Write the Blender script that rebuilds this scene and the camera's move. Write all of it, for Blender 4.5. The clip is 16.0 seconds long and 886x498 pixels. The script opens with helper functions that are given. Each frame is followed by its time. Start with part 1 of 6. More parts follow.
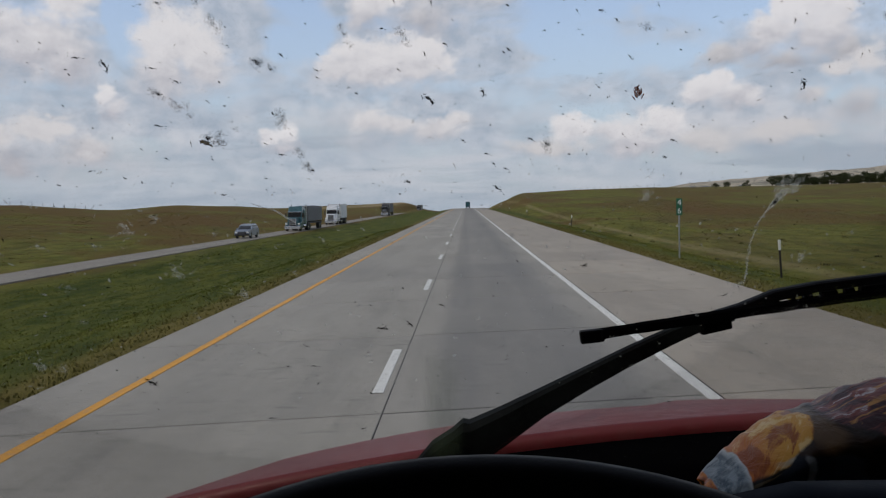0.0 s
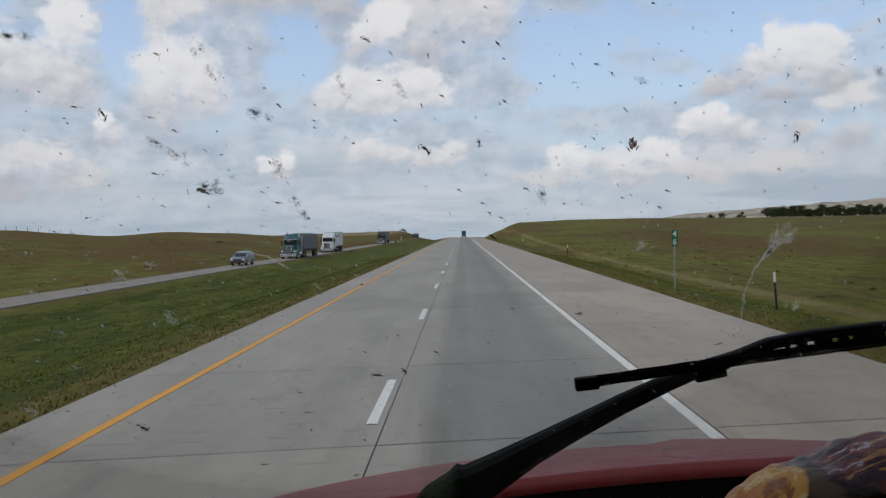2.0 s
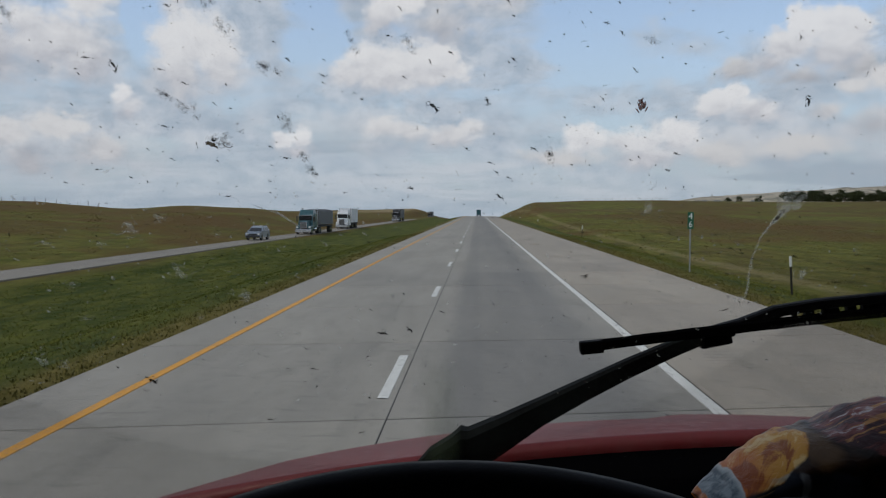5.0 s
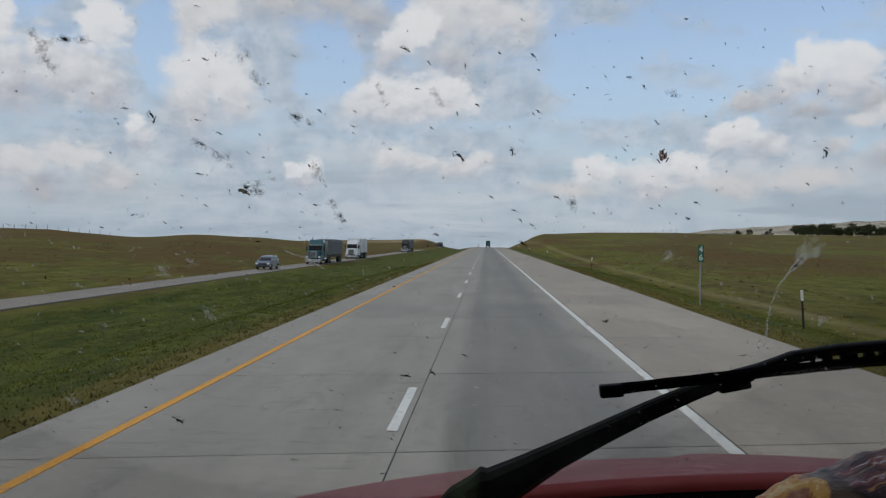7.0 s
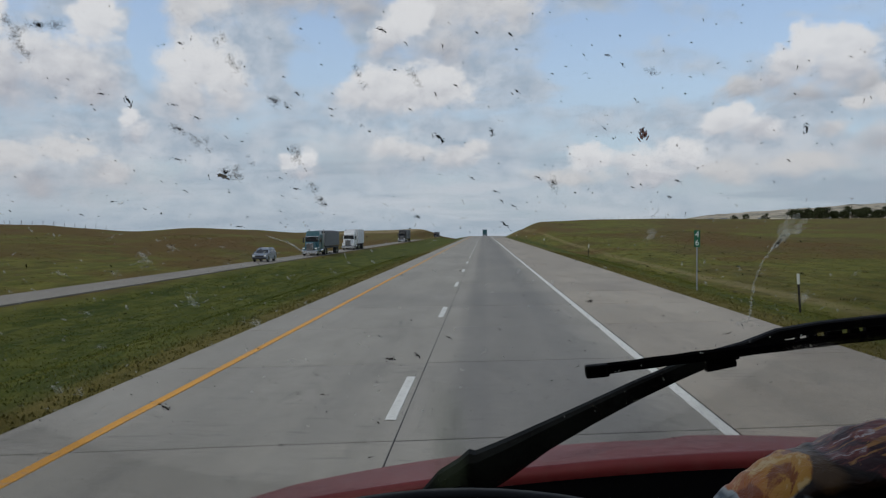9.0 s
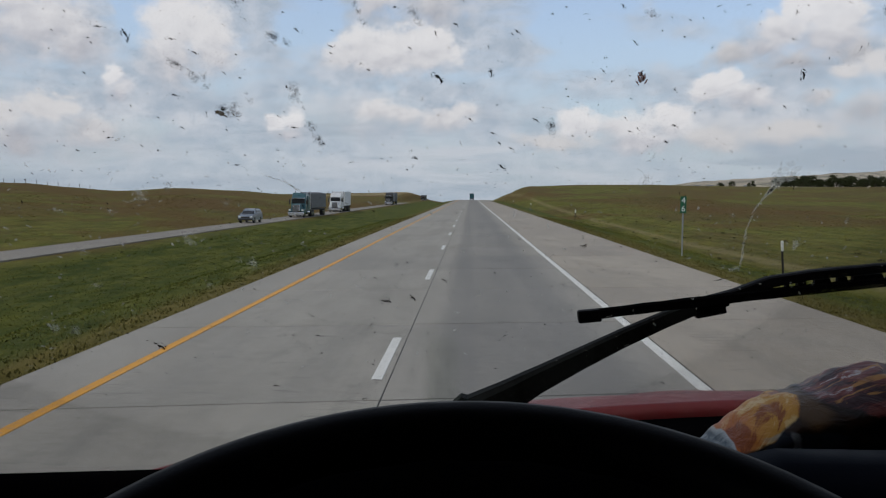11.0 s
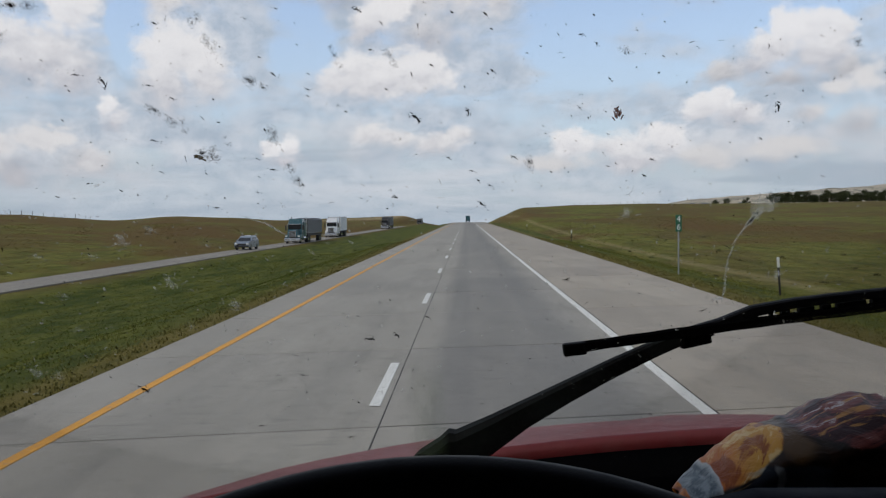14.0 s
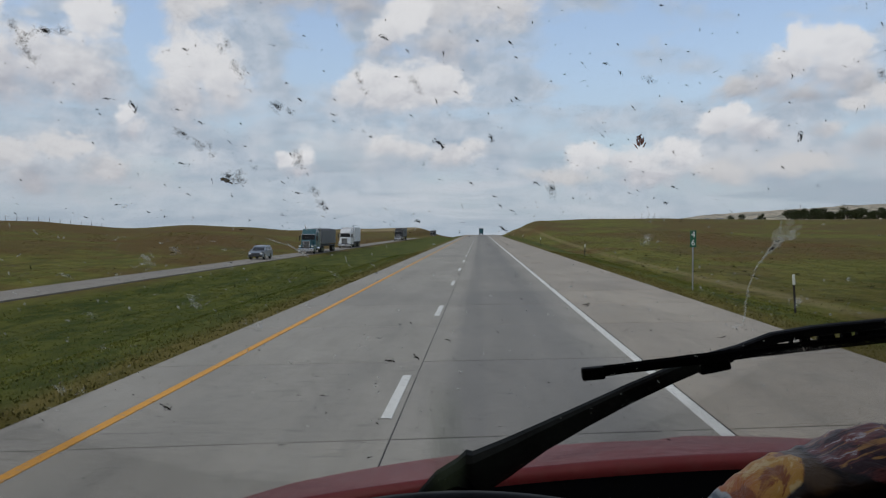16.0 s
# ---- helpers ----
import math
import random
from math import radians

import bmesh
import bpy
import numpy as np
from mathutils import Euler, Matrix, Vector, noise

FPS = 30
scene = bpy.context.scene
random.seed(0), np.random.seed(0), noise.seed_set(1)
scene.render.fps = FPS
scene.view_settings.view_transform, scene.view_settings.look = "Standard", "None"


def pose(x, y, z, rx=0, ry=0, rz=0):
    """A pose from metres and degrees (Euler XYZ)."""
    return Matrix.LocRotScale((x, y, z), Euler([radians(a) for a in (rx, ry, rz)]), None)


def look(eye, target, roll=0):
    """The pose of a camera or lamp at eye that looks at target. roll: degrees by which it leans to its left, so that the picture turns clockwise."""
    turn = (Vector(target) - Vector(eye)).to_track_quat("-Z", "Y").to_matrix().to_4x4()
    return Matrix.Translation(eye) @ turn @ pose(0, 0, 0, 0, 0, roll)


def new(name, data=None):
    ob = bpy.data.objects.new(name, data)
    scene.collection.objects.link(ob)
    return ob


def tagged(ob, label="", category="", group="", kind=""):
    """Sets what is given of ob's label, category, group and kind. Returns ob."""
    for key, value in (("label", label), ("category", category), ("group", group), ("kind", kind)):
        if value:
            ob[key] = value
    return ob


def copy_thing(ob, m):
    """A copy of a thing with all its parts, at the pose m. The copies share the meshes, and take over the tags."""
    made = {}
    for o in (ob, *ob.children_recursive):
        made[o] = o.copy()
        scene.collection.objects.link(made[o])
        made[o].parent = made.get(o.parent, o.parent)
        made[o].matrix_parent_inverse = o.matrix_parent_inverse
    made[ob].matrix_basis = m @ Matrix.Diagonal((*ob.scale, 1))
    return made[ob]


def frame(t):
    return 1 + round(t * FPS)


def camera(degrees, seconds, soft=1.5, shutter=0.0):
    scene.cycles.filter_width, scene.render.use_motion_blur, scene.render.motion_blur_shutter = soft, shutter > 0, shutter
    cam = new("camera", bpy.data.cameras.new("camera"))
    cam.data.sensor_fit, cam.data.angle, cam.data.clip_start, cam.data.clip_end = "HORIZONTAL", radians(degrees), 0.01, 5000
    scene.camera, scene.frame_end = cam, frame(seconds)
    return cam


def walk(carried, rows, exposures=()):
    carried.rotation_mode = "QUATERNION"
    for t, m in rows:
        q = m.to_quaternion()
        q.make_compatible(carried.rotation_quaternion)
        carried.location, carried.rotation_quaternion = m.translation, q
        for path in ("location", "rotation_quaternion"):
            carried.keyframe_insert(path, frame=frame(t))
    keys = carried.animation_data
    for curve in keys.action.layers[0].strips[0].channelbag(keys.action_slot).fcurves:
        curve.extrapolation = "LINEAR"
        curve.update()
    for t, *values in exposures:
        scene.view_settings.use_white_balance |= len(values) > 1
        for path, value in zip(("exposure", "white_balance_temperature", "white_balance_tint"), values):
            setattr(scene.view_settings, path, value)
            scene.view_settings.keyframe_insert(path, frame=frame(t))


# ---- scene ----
FOV = 57.5
cam = camera(FOV, 16.0, soft=1.2)
# seconds, eye x, y, z, yaw, pitch, roll: a hand-held camera in the driver's seat
ROWS = [
    (0.0, 1.024, 0.018, 2.414, 1.64, -3.27, 1.35),
    (0.5, 1.039, 0.019, 2.403, 0.98, -4.18, 0.17),
    (1.0, 1.040, 0.025, 2.388, -0.45, -5.45, 0.79),
    (1.5, 1.028, 0.015, 2.435, 1.27, -2.39, 1.13),
    (2.0, 1.025, 0.018, 2.437, 1.36, -1.24, 0.86),
    (2.5, 1.012, 0.027, 2.451, 1.13, 0.09, -0.75),
    (3.0, 1.021, 0.015, 2.433, 2.49, -0.69, 0.07),
    (3.5, 1.020, 0.012, 2.438, 1.88, -0.52, -1.43),
    (4.0, 1.034, 0.013, 2.425, 1.41, -1.90, -0.72),
    (4.2, 1.041, 0.014, 2.413, 2.28, -2.84, -0.45),
    (6.3, 1.021, 0.007, 2.428, 2.50, -1.40, 0.13),
    (6.5, 1.022, -0.002, 2.445, 2.80, 0.09, -0.01),
    (7.0, 1.017, -0.007, 2.432, 3.08, -0.58, -0.61),
    (7.5, 1.004, 0.004, 2.440, 3.65, -0.60, -0.51),
    (8.0, 1.021, -0.007, 2.435, 2.92, -0.45, -0.13),
    (8.2, 1.032, -0.005, 2.432, 3.08, -0.83, 0.16),
    (10.3, 1.038, -0.008, 2.412, 1.56, -1.85, -0.03),
    (10.5, 1.045, -0.015, 2.409, 1.19, -2.95, -0.32),
    (11.0, 1.023, -0.012, 2.397, 1.93, -3.91, -0.43),
    (11.5, 1.031, -0.008, 2.408, 1.39, -3.42, 0.30),
    (12.0, 1.005, -0.020, 2.387, 2.86, -4.18, -0.17),
    (12.5, 1.032, -0.012, 2.415, 1.96, -2.56, 1.48),
    (13.0, 1.048, -0.018, 2.412, 2.13, -2.59, 0.68),
    (13.5, 1.040, -0.010, 2.406, 1.21, -3.21, 0.30),
    (14.0, 1.042, -0.012, 2.415, 1.65, -2.29, 0.74),
    (14.5, 1.048, 0.000, 2.420, 0.95, -1.58, -0.15),
    (15.0, 1.032, -0.011, 2.429, 1.81, -1.40, -1.22),
    (15.5, 1.030, -0.022, 2.426, 3.08, -1.56, 0.11),
    (16.0, 1.032, -0.019, 2.430, 2.60, -1.43, -0.02),
]
# seconds, stops, white balance: the picture brightens and darkens a little on the way
EXPOSURES = [(0.0, -0.10, 6680, 14), (1.0, -0.01, 6680, 14), (1.5, 0.15, 6680, 13), (2.0, 0.04, 6600, 12), (2.5, -0.10, 6560, 11), (4.0, -0.12, 6560, 11), (6.5, -0.09, 6540, 10), (8.0, -0.12, 6540, 10),
             (10.5, -0.12, 6540, 11), (11.0, -0.04, 6640, 12), (12.0, 0.02, 6640, 12), (12.5, 0.08, 6640, 12), (13.5, 0.08, 6640, 12), (14.5, 0.02, 6660, 12), (15.0, -0.07, 6580, 11), (16.0, -0.07, 6580, 11)]
walk(cam, [(t, pose(x, y, z, 90 + pitch, roll, yaw)) for t, x, y, z, yaw, pitch, roll in ROWS], EXPOSURES)

# ---- world and light ----
EYE_X, EYE_Z = 1.03, 2.42
SUN_EL, SUN_AZ = 52.0, -120.0

world = bpy.data.worlds.new("world")
scene.world = world
world.use_nodes = True
WN, WL = world.node_tree.nodes, world.node_tree.links
WN.clear()


class Graph:
    """Short forms for building node trees."""

    def __init__(self, tree):
        self.tree, self.n, self.l = tree, tree.nodes, tree.links

    def put(self, socket, value):
        if isinstance(value, bpy.types.NodeSocket):
            self.l.new(value, socket)
        else:
            socket.default_value = value

    def math(self, op, a, b=0.0, c=0.0, clamp=False):
        m = self.n.new("ShaderNodeMath")
        m.operation, m.use_clamp = op, clamp
        for k, v in enumerate((a, b, c)):
            self.put(m.inputs[k], v)
        return m.outputs[0]

    def ramp(self, value, lo, hi, out_lo=0.0, out_hi=1.0):
        m = self.n.new("ShaderNodeMapRange")
        m.interpolation_type = "SMOOTHSTEP"
        for k, v in enumerate((value, lo, hi, out_lo, out_hi)):
            self.put(m.inputs[k], v)
        return m.outputs[0]

    def mix(self, fac, a, b, blend="MIX"):
        m = self.n.new("ShaderNodeMix")
        m.data_type, m.blend_type = "RGBA", blend
        self.put(m.inputs[0], fac)
        self.put(m.inputs[6], a if isinstance(a, bpy.types.NodeSocket) else (*a, 1))
        self.put(m.inputs[7], b if isinstance(b, bpy.types.NodeSocket) else (*b, 1))
        return m.outputs[2]

    def noise(self, vector, scale, detail=4.0, rough=0.55, distort=0.0):
        m = self.n.new("ShaderNodeTexNoise")
        self.put(m.inputs["Vector"], vector)
        m.inputs["Scale"].default_value, m.inputs["Detail"].default_value = scale, detail
        m.inputs["Roughness"].default_value, m.inputs["Distortion"].default_value = rough, distort
        return m.outputs[0]

    def voronoi(self, vector, scale, feature="F1"):
        m = self.n.new("ShaderNodeTexVoronoi")
        m.feature = feature
        self.put(m.inputs["Vector"], vector)
        m.inputs["Scale"].default_value = scale
        return m.outputs[0]

    def stretch(self, vector, x, y, z):
        m = self.n.new("ShaderNodeMapping")
        self.put(m.inputs[0], vector)
        m.inputs[3].default_value = (x, y, z)
        return m.outputs[0]

    def join(self, x, y, z):
        m = self.n.new("ShaderNodeCombineXYZ")
        for k, v in enumerate((x, y, z)):
            self.put(m.inputs[k], v)
        return m.outputs[0]

    def parts(self, vector):
        m = self.n.new("ShaderNodeSeparateXYZ")
        self.put(m.inputs[0], vector)
        return m.outputs


# heaped clouds: height of base and top (degrees), brightness, softness, lobes (bearing, height, half-width, half-height)
CLOUDS = [
    (13.7, 19.4, 0.80, 0.9, [(-14.8, 16.2, 4.3, 2.1), (-10.5, 16.2, 3.6, 2.0), (-8.6, 15.3, 2.4, 1.8)]),
    (10.0, 19.5, 0.88, 1.0, [(-0.2, 15.4, 4.6, 3.2), (-3.4, 15.5, 3.4, 3.2), (2.4, 15.0, 2.4, 1.8), (-2.6, 12.4, 3.6, 2.4)]),
    (7.9, 10.4, 0.80, 0.8, [(17.1, 8.9, 2.1, 1.0), (21.2, 8.3, 3.6, 1.0), (24.8, 8.8, 1.7, 1.0)]),
    (1.9, 6.7, 0.87, 0.7, [(-29.5, 2.9, 1.8, 1.2), (-27.9, 5.3, 2.3, 0.9), (-30.9, 4.7, 1.9, 1.1), (-25.4, 3.8, 2.1, 1.1)]),
    (1.5, 4.6, 0.80, 1.0, [(5.8, 3.6, 3.1, 0.9), (16.7, 3.7, 2.8, 1.1), (21.2, 4.1, 3.3, 1.1)]),
    (7.0, 16.0, 0.97, 0.6, [(-25.9, 13.7, 1.8, 2.1), (-28.2, 10.5, 3.9, 2.9), (-31.4, 9.5, 3.0, 3.1), (-32.0, 13.8, 1.3, 2.4), (-26.1, 9.3, 2.1, 2.1)]),
    (9.0, 18.5, 0.88, 1.0, [(-20.4, 14.5, 1.8, 2.7), (-18.8, 15.6, 1.6, 2.1)]),
    (6.0, 13.4, 0.96, 0.75, [(-19.5, 11.1, 3.1, 2.4), (-20.3, 8.7, 2.9, 2.8), (-17.8, 9.5, 2.1, 3.2)]),
    (5.5, 8.6, 1.02, 0.75, [(-24.1, 7.3, 0.8, 0.8), (-23.4, 6.4, 1.0, 1.1)]),
    (11.4, 15.2, 0.97, 0.55, [(-6.6, 13.1, 1.7, 1.9), (-5.2, 14.8, 1.8, 1.6)]),
    (7.0, 12.0, 0.97, 0.6, [(-6.6, 9.6, 4.2, 1.9), (-9.3, 9.4, 1.8, 1.2), (-3.4, 9.9, 3.2, 2.0)]),
    (3.2, 6.2, 1.02, 0.75, [(-13.3, 4.9, 1.1, 0.9), (-12.2, 4.8, 1.0, 1.0), (-12.8, 3.9, 1.0, 0.7)]),
    (3.6, 7.0, 0.92, 0.8, [(-6.6, 5.7, 1.8, 0.9), (-5.0, 5.5, 2.0, 0.9), (-2.2, 5.1, 2.4, 1.1), (-0.4, 5.7, 1.6, 0.8)]),
    (8.4, 13.0, 0.99, 0.62, [(21.5, 11.9, 1.5, 1.3), (24.0, 11.3, 1.4, 1.4), (22.7, 11.6, 1.7, 1.2), (20.6, 10.5, 2.3, 1.5), (23.1, 10.0, 2.5, 1.7), (19.5, 9.4, 2.0, 1.1)]),
    (5.1, 8.6, 0.99, 0.62, [(16.2, 7.0, 1.7, 1.2), (18.6, 6.5, 2.1, 1.1), (17.1, 7.6, 1.1, 0.7)]),
    (2.6, 6.4, 0.98, 0.7, [(7.7, 4.9, 2.4, 1.2), (10.8, 4.6, 2.6, 1.4), (13.6, 4.9, 2.0, 1.4), (11.6, 3.6, 3.3, 1.0)]),
    (4.3, 9.9, 0.88, 0.9, [(22.8, 6.5, 1.4, 0.8), (24.5, 7.7, 1.4, 0.8), (26.0, 8.5, 1.5, 1.0), (25.6, 5.4, 2.0, 1.4)]),
]
# long flat banks: bearing, height, half-width, half-height
BANKS = [(-27.0, 4.0, 11.0, 2.8), (-8.0, 5.6, 8.0, 2.4), (18.5, 4.4, 13.0, 2.4), (30.0, 16.5, 9.0, 3.2)]
# gaps of open blue: bearing, height, half-width, half-height
GAPS = [(11.4, 11.6, 8.1, 4.3), (-11.3, 11.6, 2.9, 3.4), (-22.6, 12.6, 1.7, 3.2), (-29.3, 16.2, 1.4, 1.8), (19.0, 16.5, 9.0, 3.0)]


def build_sky():
    g = Graph(world.node_tree)
    way = g.n.new("ShaderNodeTexCoord").outputs["Generated"]
    x, y, z = g.parts(way)
    az = g.math("MULTIPLY", g.math("ARCTAN2", x, y), 57.2958)
    el = g.math("MULTIPLY", g.math("ARCSINE", z), 57.2958)
    plane = g.join(az, g.math("MULTIPLY", el, 1.35), 0.0)
    warp_a = g.math("SUBTRACT", g.noise(plane, 0.22, 5, 0.6), 0.5)
    warp_b = g.math("SUBTRACT", g.noise(plane, 0.31, 6, 0.62, 0.4), 0.5)
    puff = g.math("SUBTRACT", g.noise(plane, 0.55, 9, 0.62, 0.15), 0.5)
    soft_noise = g.noise(g.stretch(plane, 0.7, 1.3, 1.0), 0.16, 5, 0.55, 0.3)
    a2 = g.math("MULTIPLY_ADD", warp_a, 3.0, az)
    e2 = g.math("MULTIPLY_ADD", warp_b, 2.2, el)

    sky = g.n.new("ShaderNodeTexSky")
    sky.sky_type, sky.sun_disc = "NISHITA", False
    sky.sun_elevation, sky.sun_rotation = radians(SUN_EL), radians(SUN_AZ)
    clear = g.mix(1.0, sky.outputs[0], (0.215, 0.197, 0.192), "MULTIPLY")
    base = g.mix(g.ramp(el, 17.0, -0.5, 0.15, 0.85), clear, (0.375, 0.475, 0.60))

    # a broken veil of grey-white cloud over most of the sky
    open_ = 0.0
    for a, e, wide, tall in GAPS:
        dx = g.math("DIVIDE", g.math("SUBTRACT", a2, a), wide)
        dy = g.math("DIVIDE", g.math("SUBTRACT", e2, e), tall)
        d = g.math("ADD", g.math("MULTIPLY", dx, dx), g.math("MULTIPLY", dy, dy))
        open_ = g.math("MAXIMUM", open_, g.ramp(d, 1.25, 0.25))
    veil = g.ramp(g.math("SUBTRACT", soft_noise, g.math("MULTIPLY", open_, 0.20)), 0.33, 0.56)
    veil = g.math("MULTIPLY", veil, g.ramp(el, 0.0, 5.0, 0.45, 0.92))
    tone = g.mix(g.ramp(puff, -0.22, 0.22), (0.405, 0.48, 0.585), (0.605, 0.65, 0.73))
    sheet = g.mix(veil, base, tone)

    # long streaks low over the horizon
    streak = g.noise(g.stretch(g.join(az, el, 3.0), 0.075, 0.55, 1.0), 1.0, 6, 0.6, 0.7)
    pale = g.math("MULTIPLY", g.ramp(streak, 0.45, 0.66), g.ramp(el, 8.5, 3.0, 0.0, 0.75))
    sheet = g.mix(pale, sheet, (0.61, 0.645, 0.71))
    grey = g.noise(g.stretch(g.join(az, el, 7.0), 0.06, 0.6, 1.0), 1.0, 5, 0.55, 0.5)
    sheet = g.mix(g.math("MULTIPLY", g.ramp(grey, 0.5, 0.68), g.ramp(el, 8.0, 3.0, 0.0, 0.6)), sheet, (0.345, 0.415, 0.51))

    out = sheet
    for a, e, wide, tall in BANKS:
        dx = g.math("DIVIDE", g.math("SUBTRACT", a2, a), wide)
        dy = g.math("DIVIDE", g.math("SUBTRACT", e2, e), tall)
        d = g.math("SQRT", g.math("ADD", g.math("MULTIPLY", dx, dx), g.math("MULTIPLY", dy, dy)))
        mask = g.math("MULTIPLY", g.ramp(g.math("MULTIPLY_ADD", puff, -1.25, d), 1.0, 0.15), 0.55)
        lit = g.ramp(g.math("MULTIPLY_ADD", puff, 2.2, dy), -0.8, 0.8)
        out = g.mix(mask, out, g.mix(lit, (0.41, 0.44, 0.51), (0.70, 0.71, 0.75)))

    # billows: the same noise a step towards the sun tells the lit side of each bulge
    shifted = g.join(g.math("ADD", az, -0.45), g.math("MULTIPLY", g.math("ADD", el, 0.55), 1.35), 0.0)
    bulge = g.math("SUBTRACT", puff, g.math("SUBTRACT", g.noise(shifted, 0.55, 9, 0.62, 0.15), 0.5))
    for base_, top_, lum, soft_, lobes in CLOUDS:
        body = -9.0
        for a, e, wide, tall in lobes:
            dx = g.math("DIVIDE", g.math("SUBTRACT", a2, a), wide * 1.08)
            dy = g.math("DIVIDE", g.math("SUBTRACT", e2, e), tall * 1.08)
            d = g.math("SQRT", g.math("ADD", g.math("MULTIPLY", dx, dx), g.math("MULTIPLY", dy, dy)))
            one = g.math("SUBTRACT", 1.0, d)
            body = one if body == -9.0 else g.math("SMOOTH_MAX", body, one, 0.25)
        rise = g.math("DIVIDE", g.math("SUBTRACT", e2, base_), top_ - base_)
        body = g.math("MULTIPLY_ADD", puff, 1.05, body)
        edge = g.ramp(rise, 0.0, 0.8, 0.30 + 1.0 * soft_, 0.10 + 0.55 * soft_)
        mask = g.math("MULTIPLY", g.ramp(body, 0.0, edge), g.ramp(rise, -0.28, 0.20, 0.0, 0.95))
        lit = g.math("ADD", rise, g.math("MULTIPLY_ADD", puff, 0.3, g.math("MULTIPLY", bulge, 0.6)))
        shade = g.ramp(lit, -0.15, 0.82)
        out = g.mix(mask, out, g.mix(shade, (0.44 * lum, 0.45 * lum, 0.52 * lum), (0.84 * lum, 0.83 * lum, 0.855 * lum)))
    # below the horizon the plain goes on
    out = g.mix(g.ramp(el, -0.4, -2.0), out, (0.075, 0.08, 0.045))
    bg = g.n.new("ShaderNodeBackground")
    g.l.new(out, bg.inputs[0])
    bg.inputs[1].default_value = 1.0
    end = g.n.new("ShaderNodeOutputWorld")
    g.l.new(bg.outputs[0], end.inputs[0])


build_sky()

sun_data = bpy.data.lights.new("sun", "SUN")
sun_data.energy, sun_data.angle, sun_data.color = 0.95, radians(14), (1.0, 0.88, 0.68)
sun = new("sun", sun_data)
sun.matrix_world = look((0, 0, 50), (-math.sin(radians(SUN_AZ)) * 50, -math.cos(radians(SUN_AZ)) * 50, 50 - 50 * math.tan(radians(SUN_EL))))


# ---- materials ----
def material(name, build):
    """A node material: build(graph, shader) sets the Principled shader's inputs."""
    m = bpy.data.materials.new(name)
    m.use_nodes = True
    g = Graph(m.node_tree)
    shader = m.node_tree.nodes["Principled BSDF"]
    build(g, shader)
    return m


def place(g):
    """Object coordinates in metres."""
    return g.n.new("ShaderNodeTexCoord").outputs["Object"]


def spot(g):
    """World position in metres."""
    return g.n.new("ShaderNodeNewGeometry").outputs["Position"]


def relief(g, shader, height, strength, distance=0.01):
    b = g.n.new("ShaderNodeBump")
    b.inputs["Strength"].default_value, b.inputs["Distance"].default_value = strength, distance
    g.l.new(height, b.inputs["Height"])
    g.l.new(b.outputs[0], shader.inputs["Normal"])


def plain(name, colour, rough, metal=0.0, vary=0.12, scale=6.0, bump=0.0, coat=0.0, spec=0.5):
    """A paint, rubber, plastic or metal with faint mottling."""
    def build(g, s):
        v = g.noise(place(g), scale, 5, 0.6)
        fine = g.noise(place(g), scale * 9, 3, 0.6)
        lo = tuple(c * (1 - vary) for c in colour)
        hi = tuple(min(1, c * (1 + vary)) for c in colour)
        col = g.mix(g.ramp(v, 0.3, 0.7), lo, hi)
        g.l.new(g.mix(g.math("MULTIPLY", g.ramp(fine, 0.55, 0.75), vary), col, (0.3, 0.28, 0.24)), s.inputs["Base Color"])
        g.l.new(g.ramp(v, 0.2, 0.8, max(0.02, rough - 0.06), min(1, rough + 0.08)), s.inputs["Roughness"])
        s.inputs["Metallic"].default_value = metal
        s.inputs["Coat Weight"].default_value = coat
        s.inputs["Specular IOR Level"].default_value = spec
        if bump:
            relief(g, s, fine, bump, 0.002)
    return material(name, build)


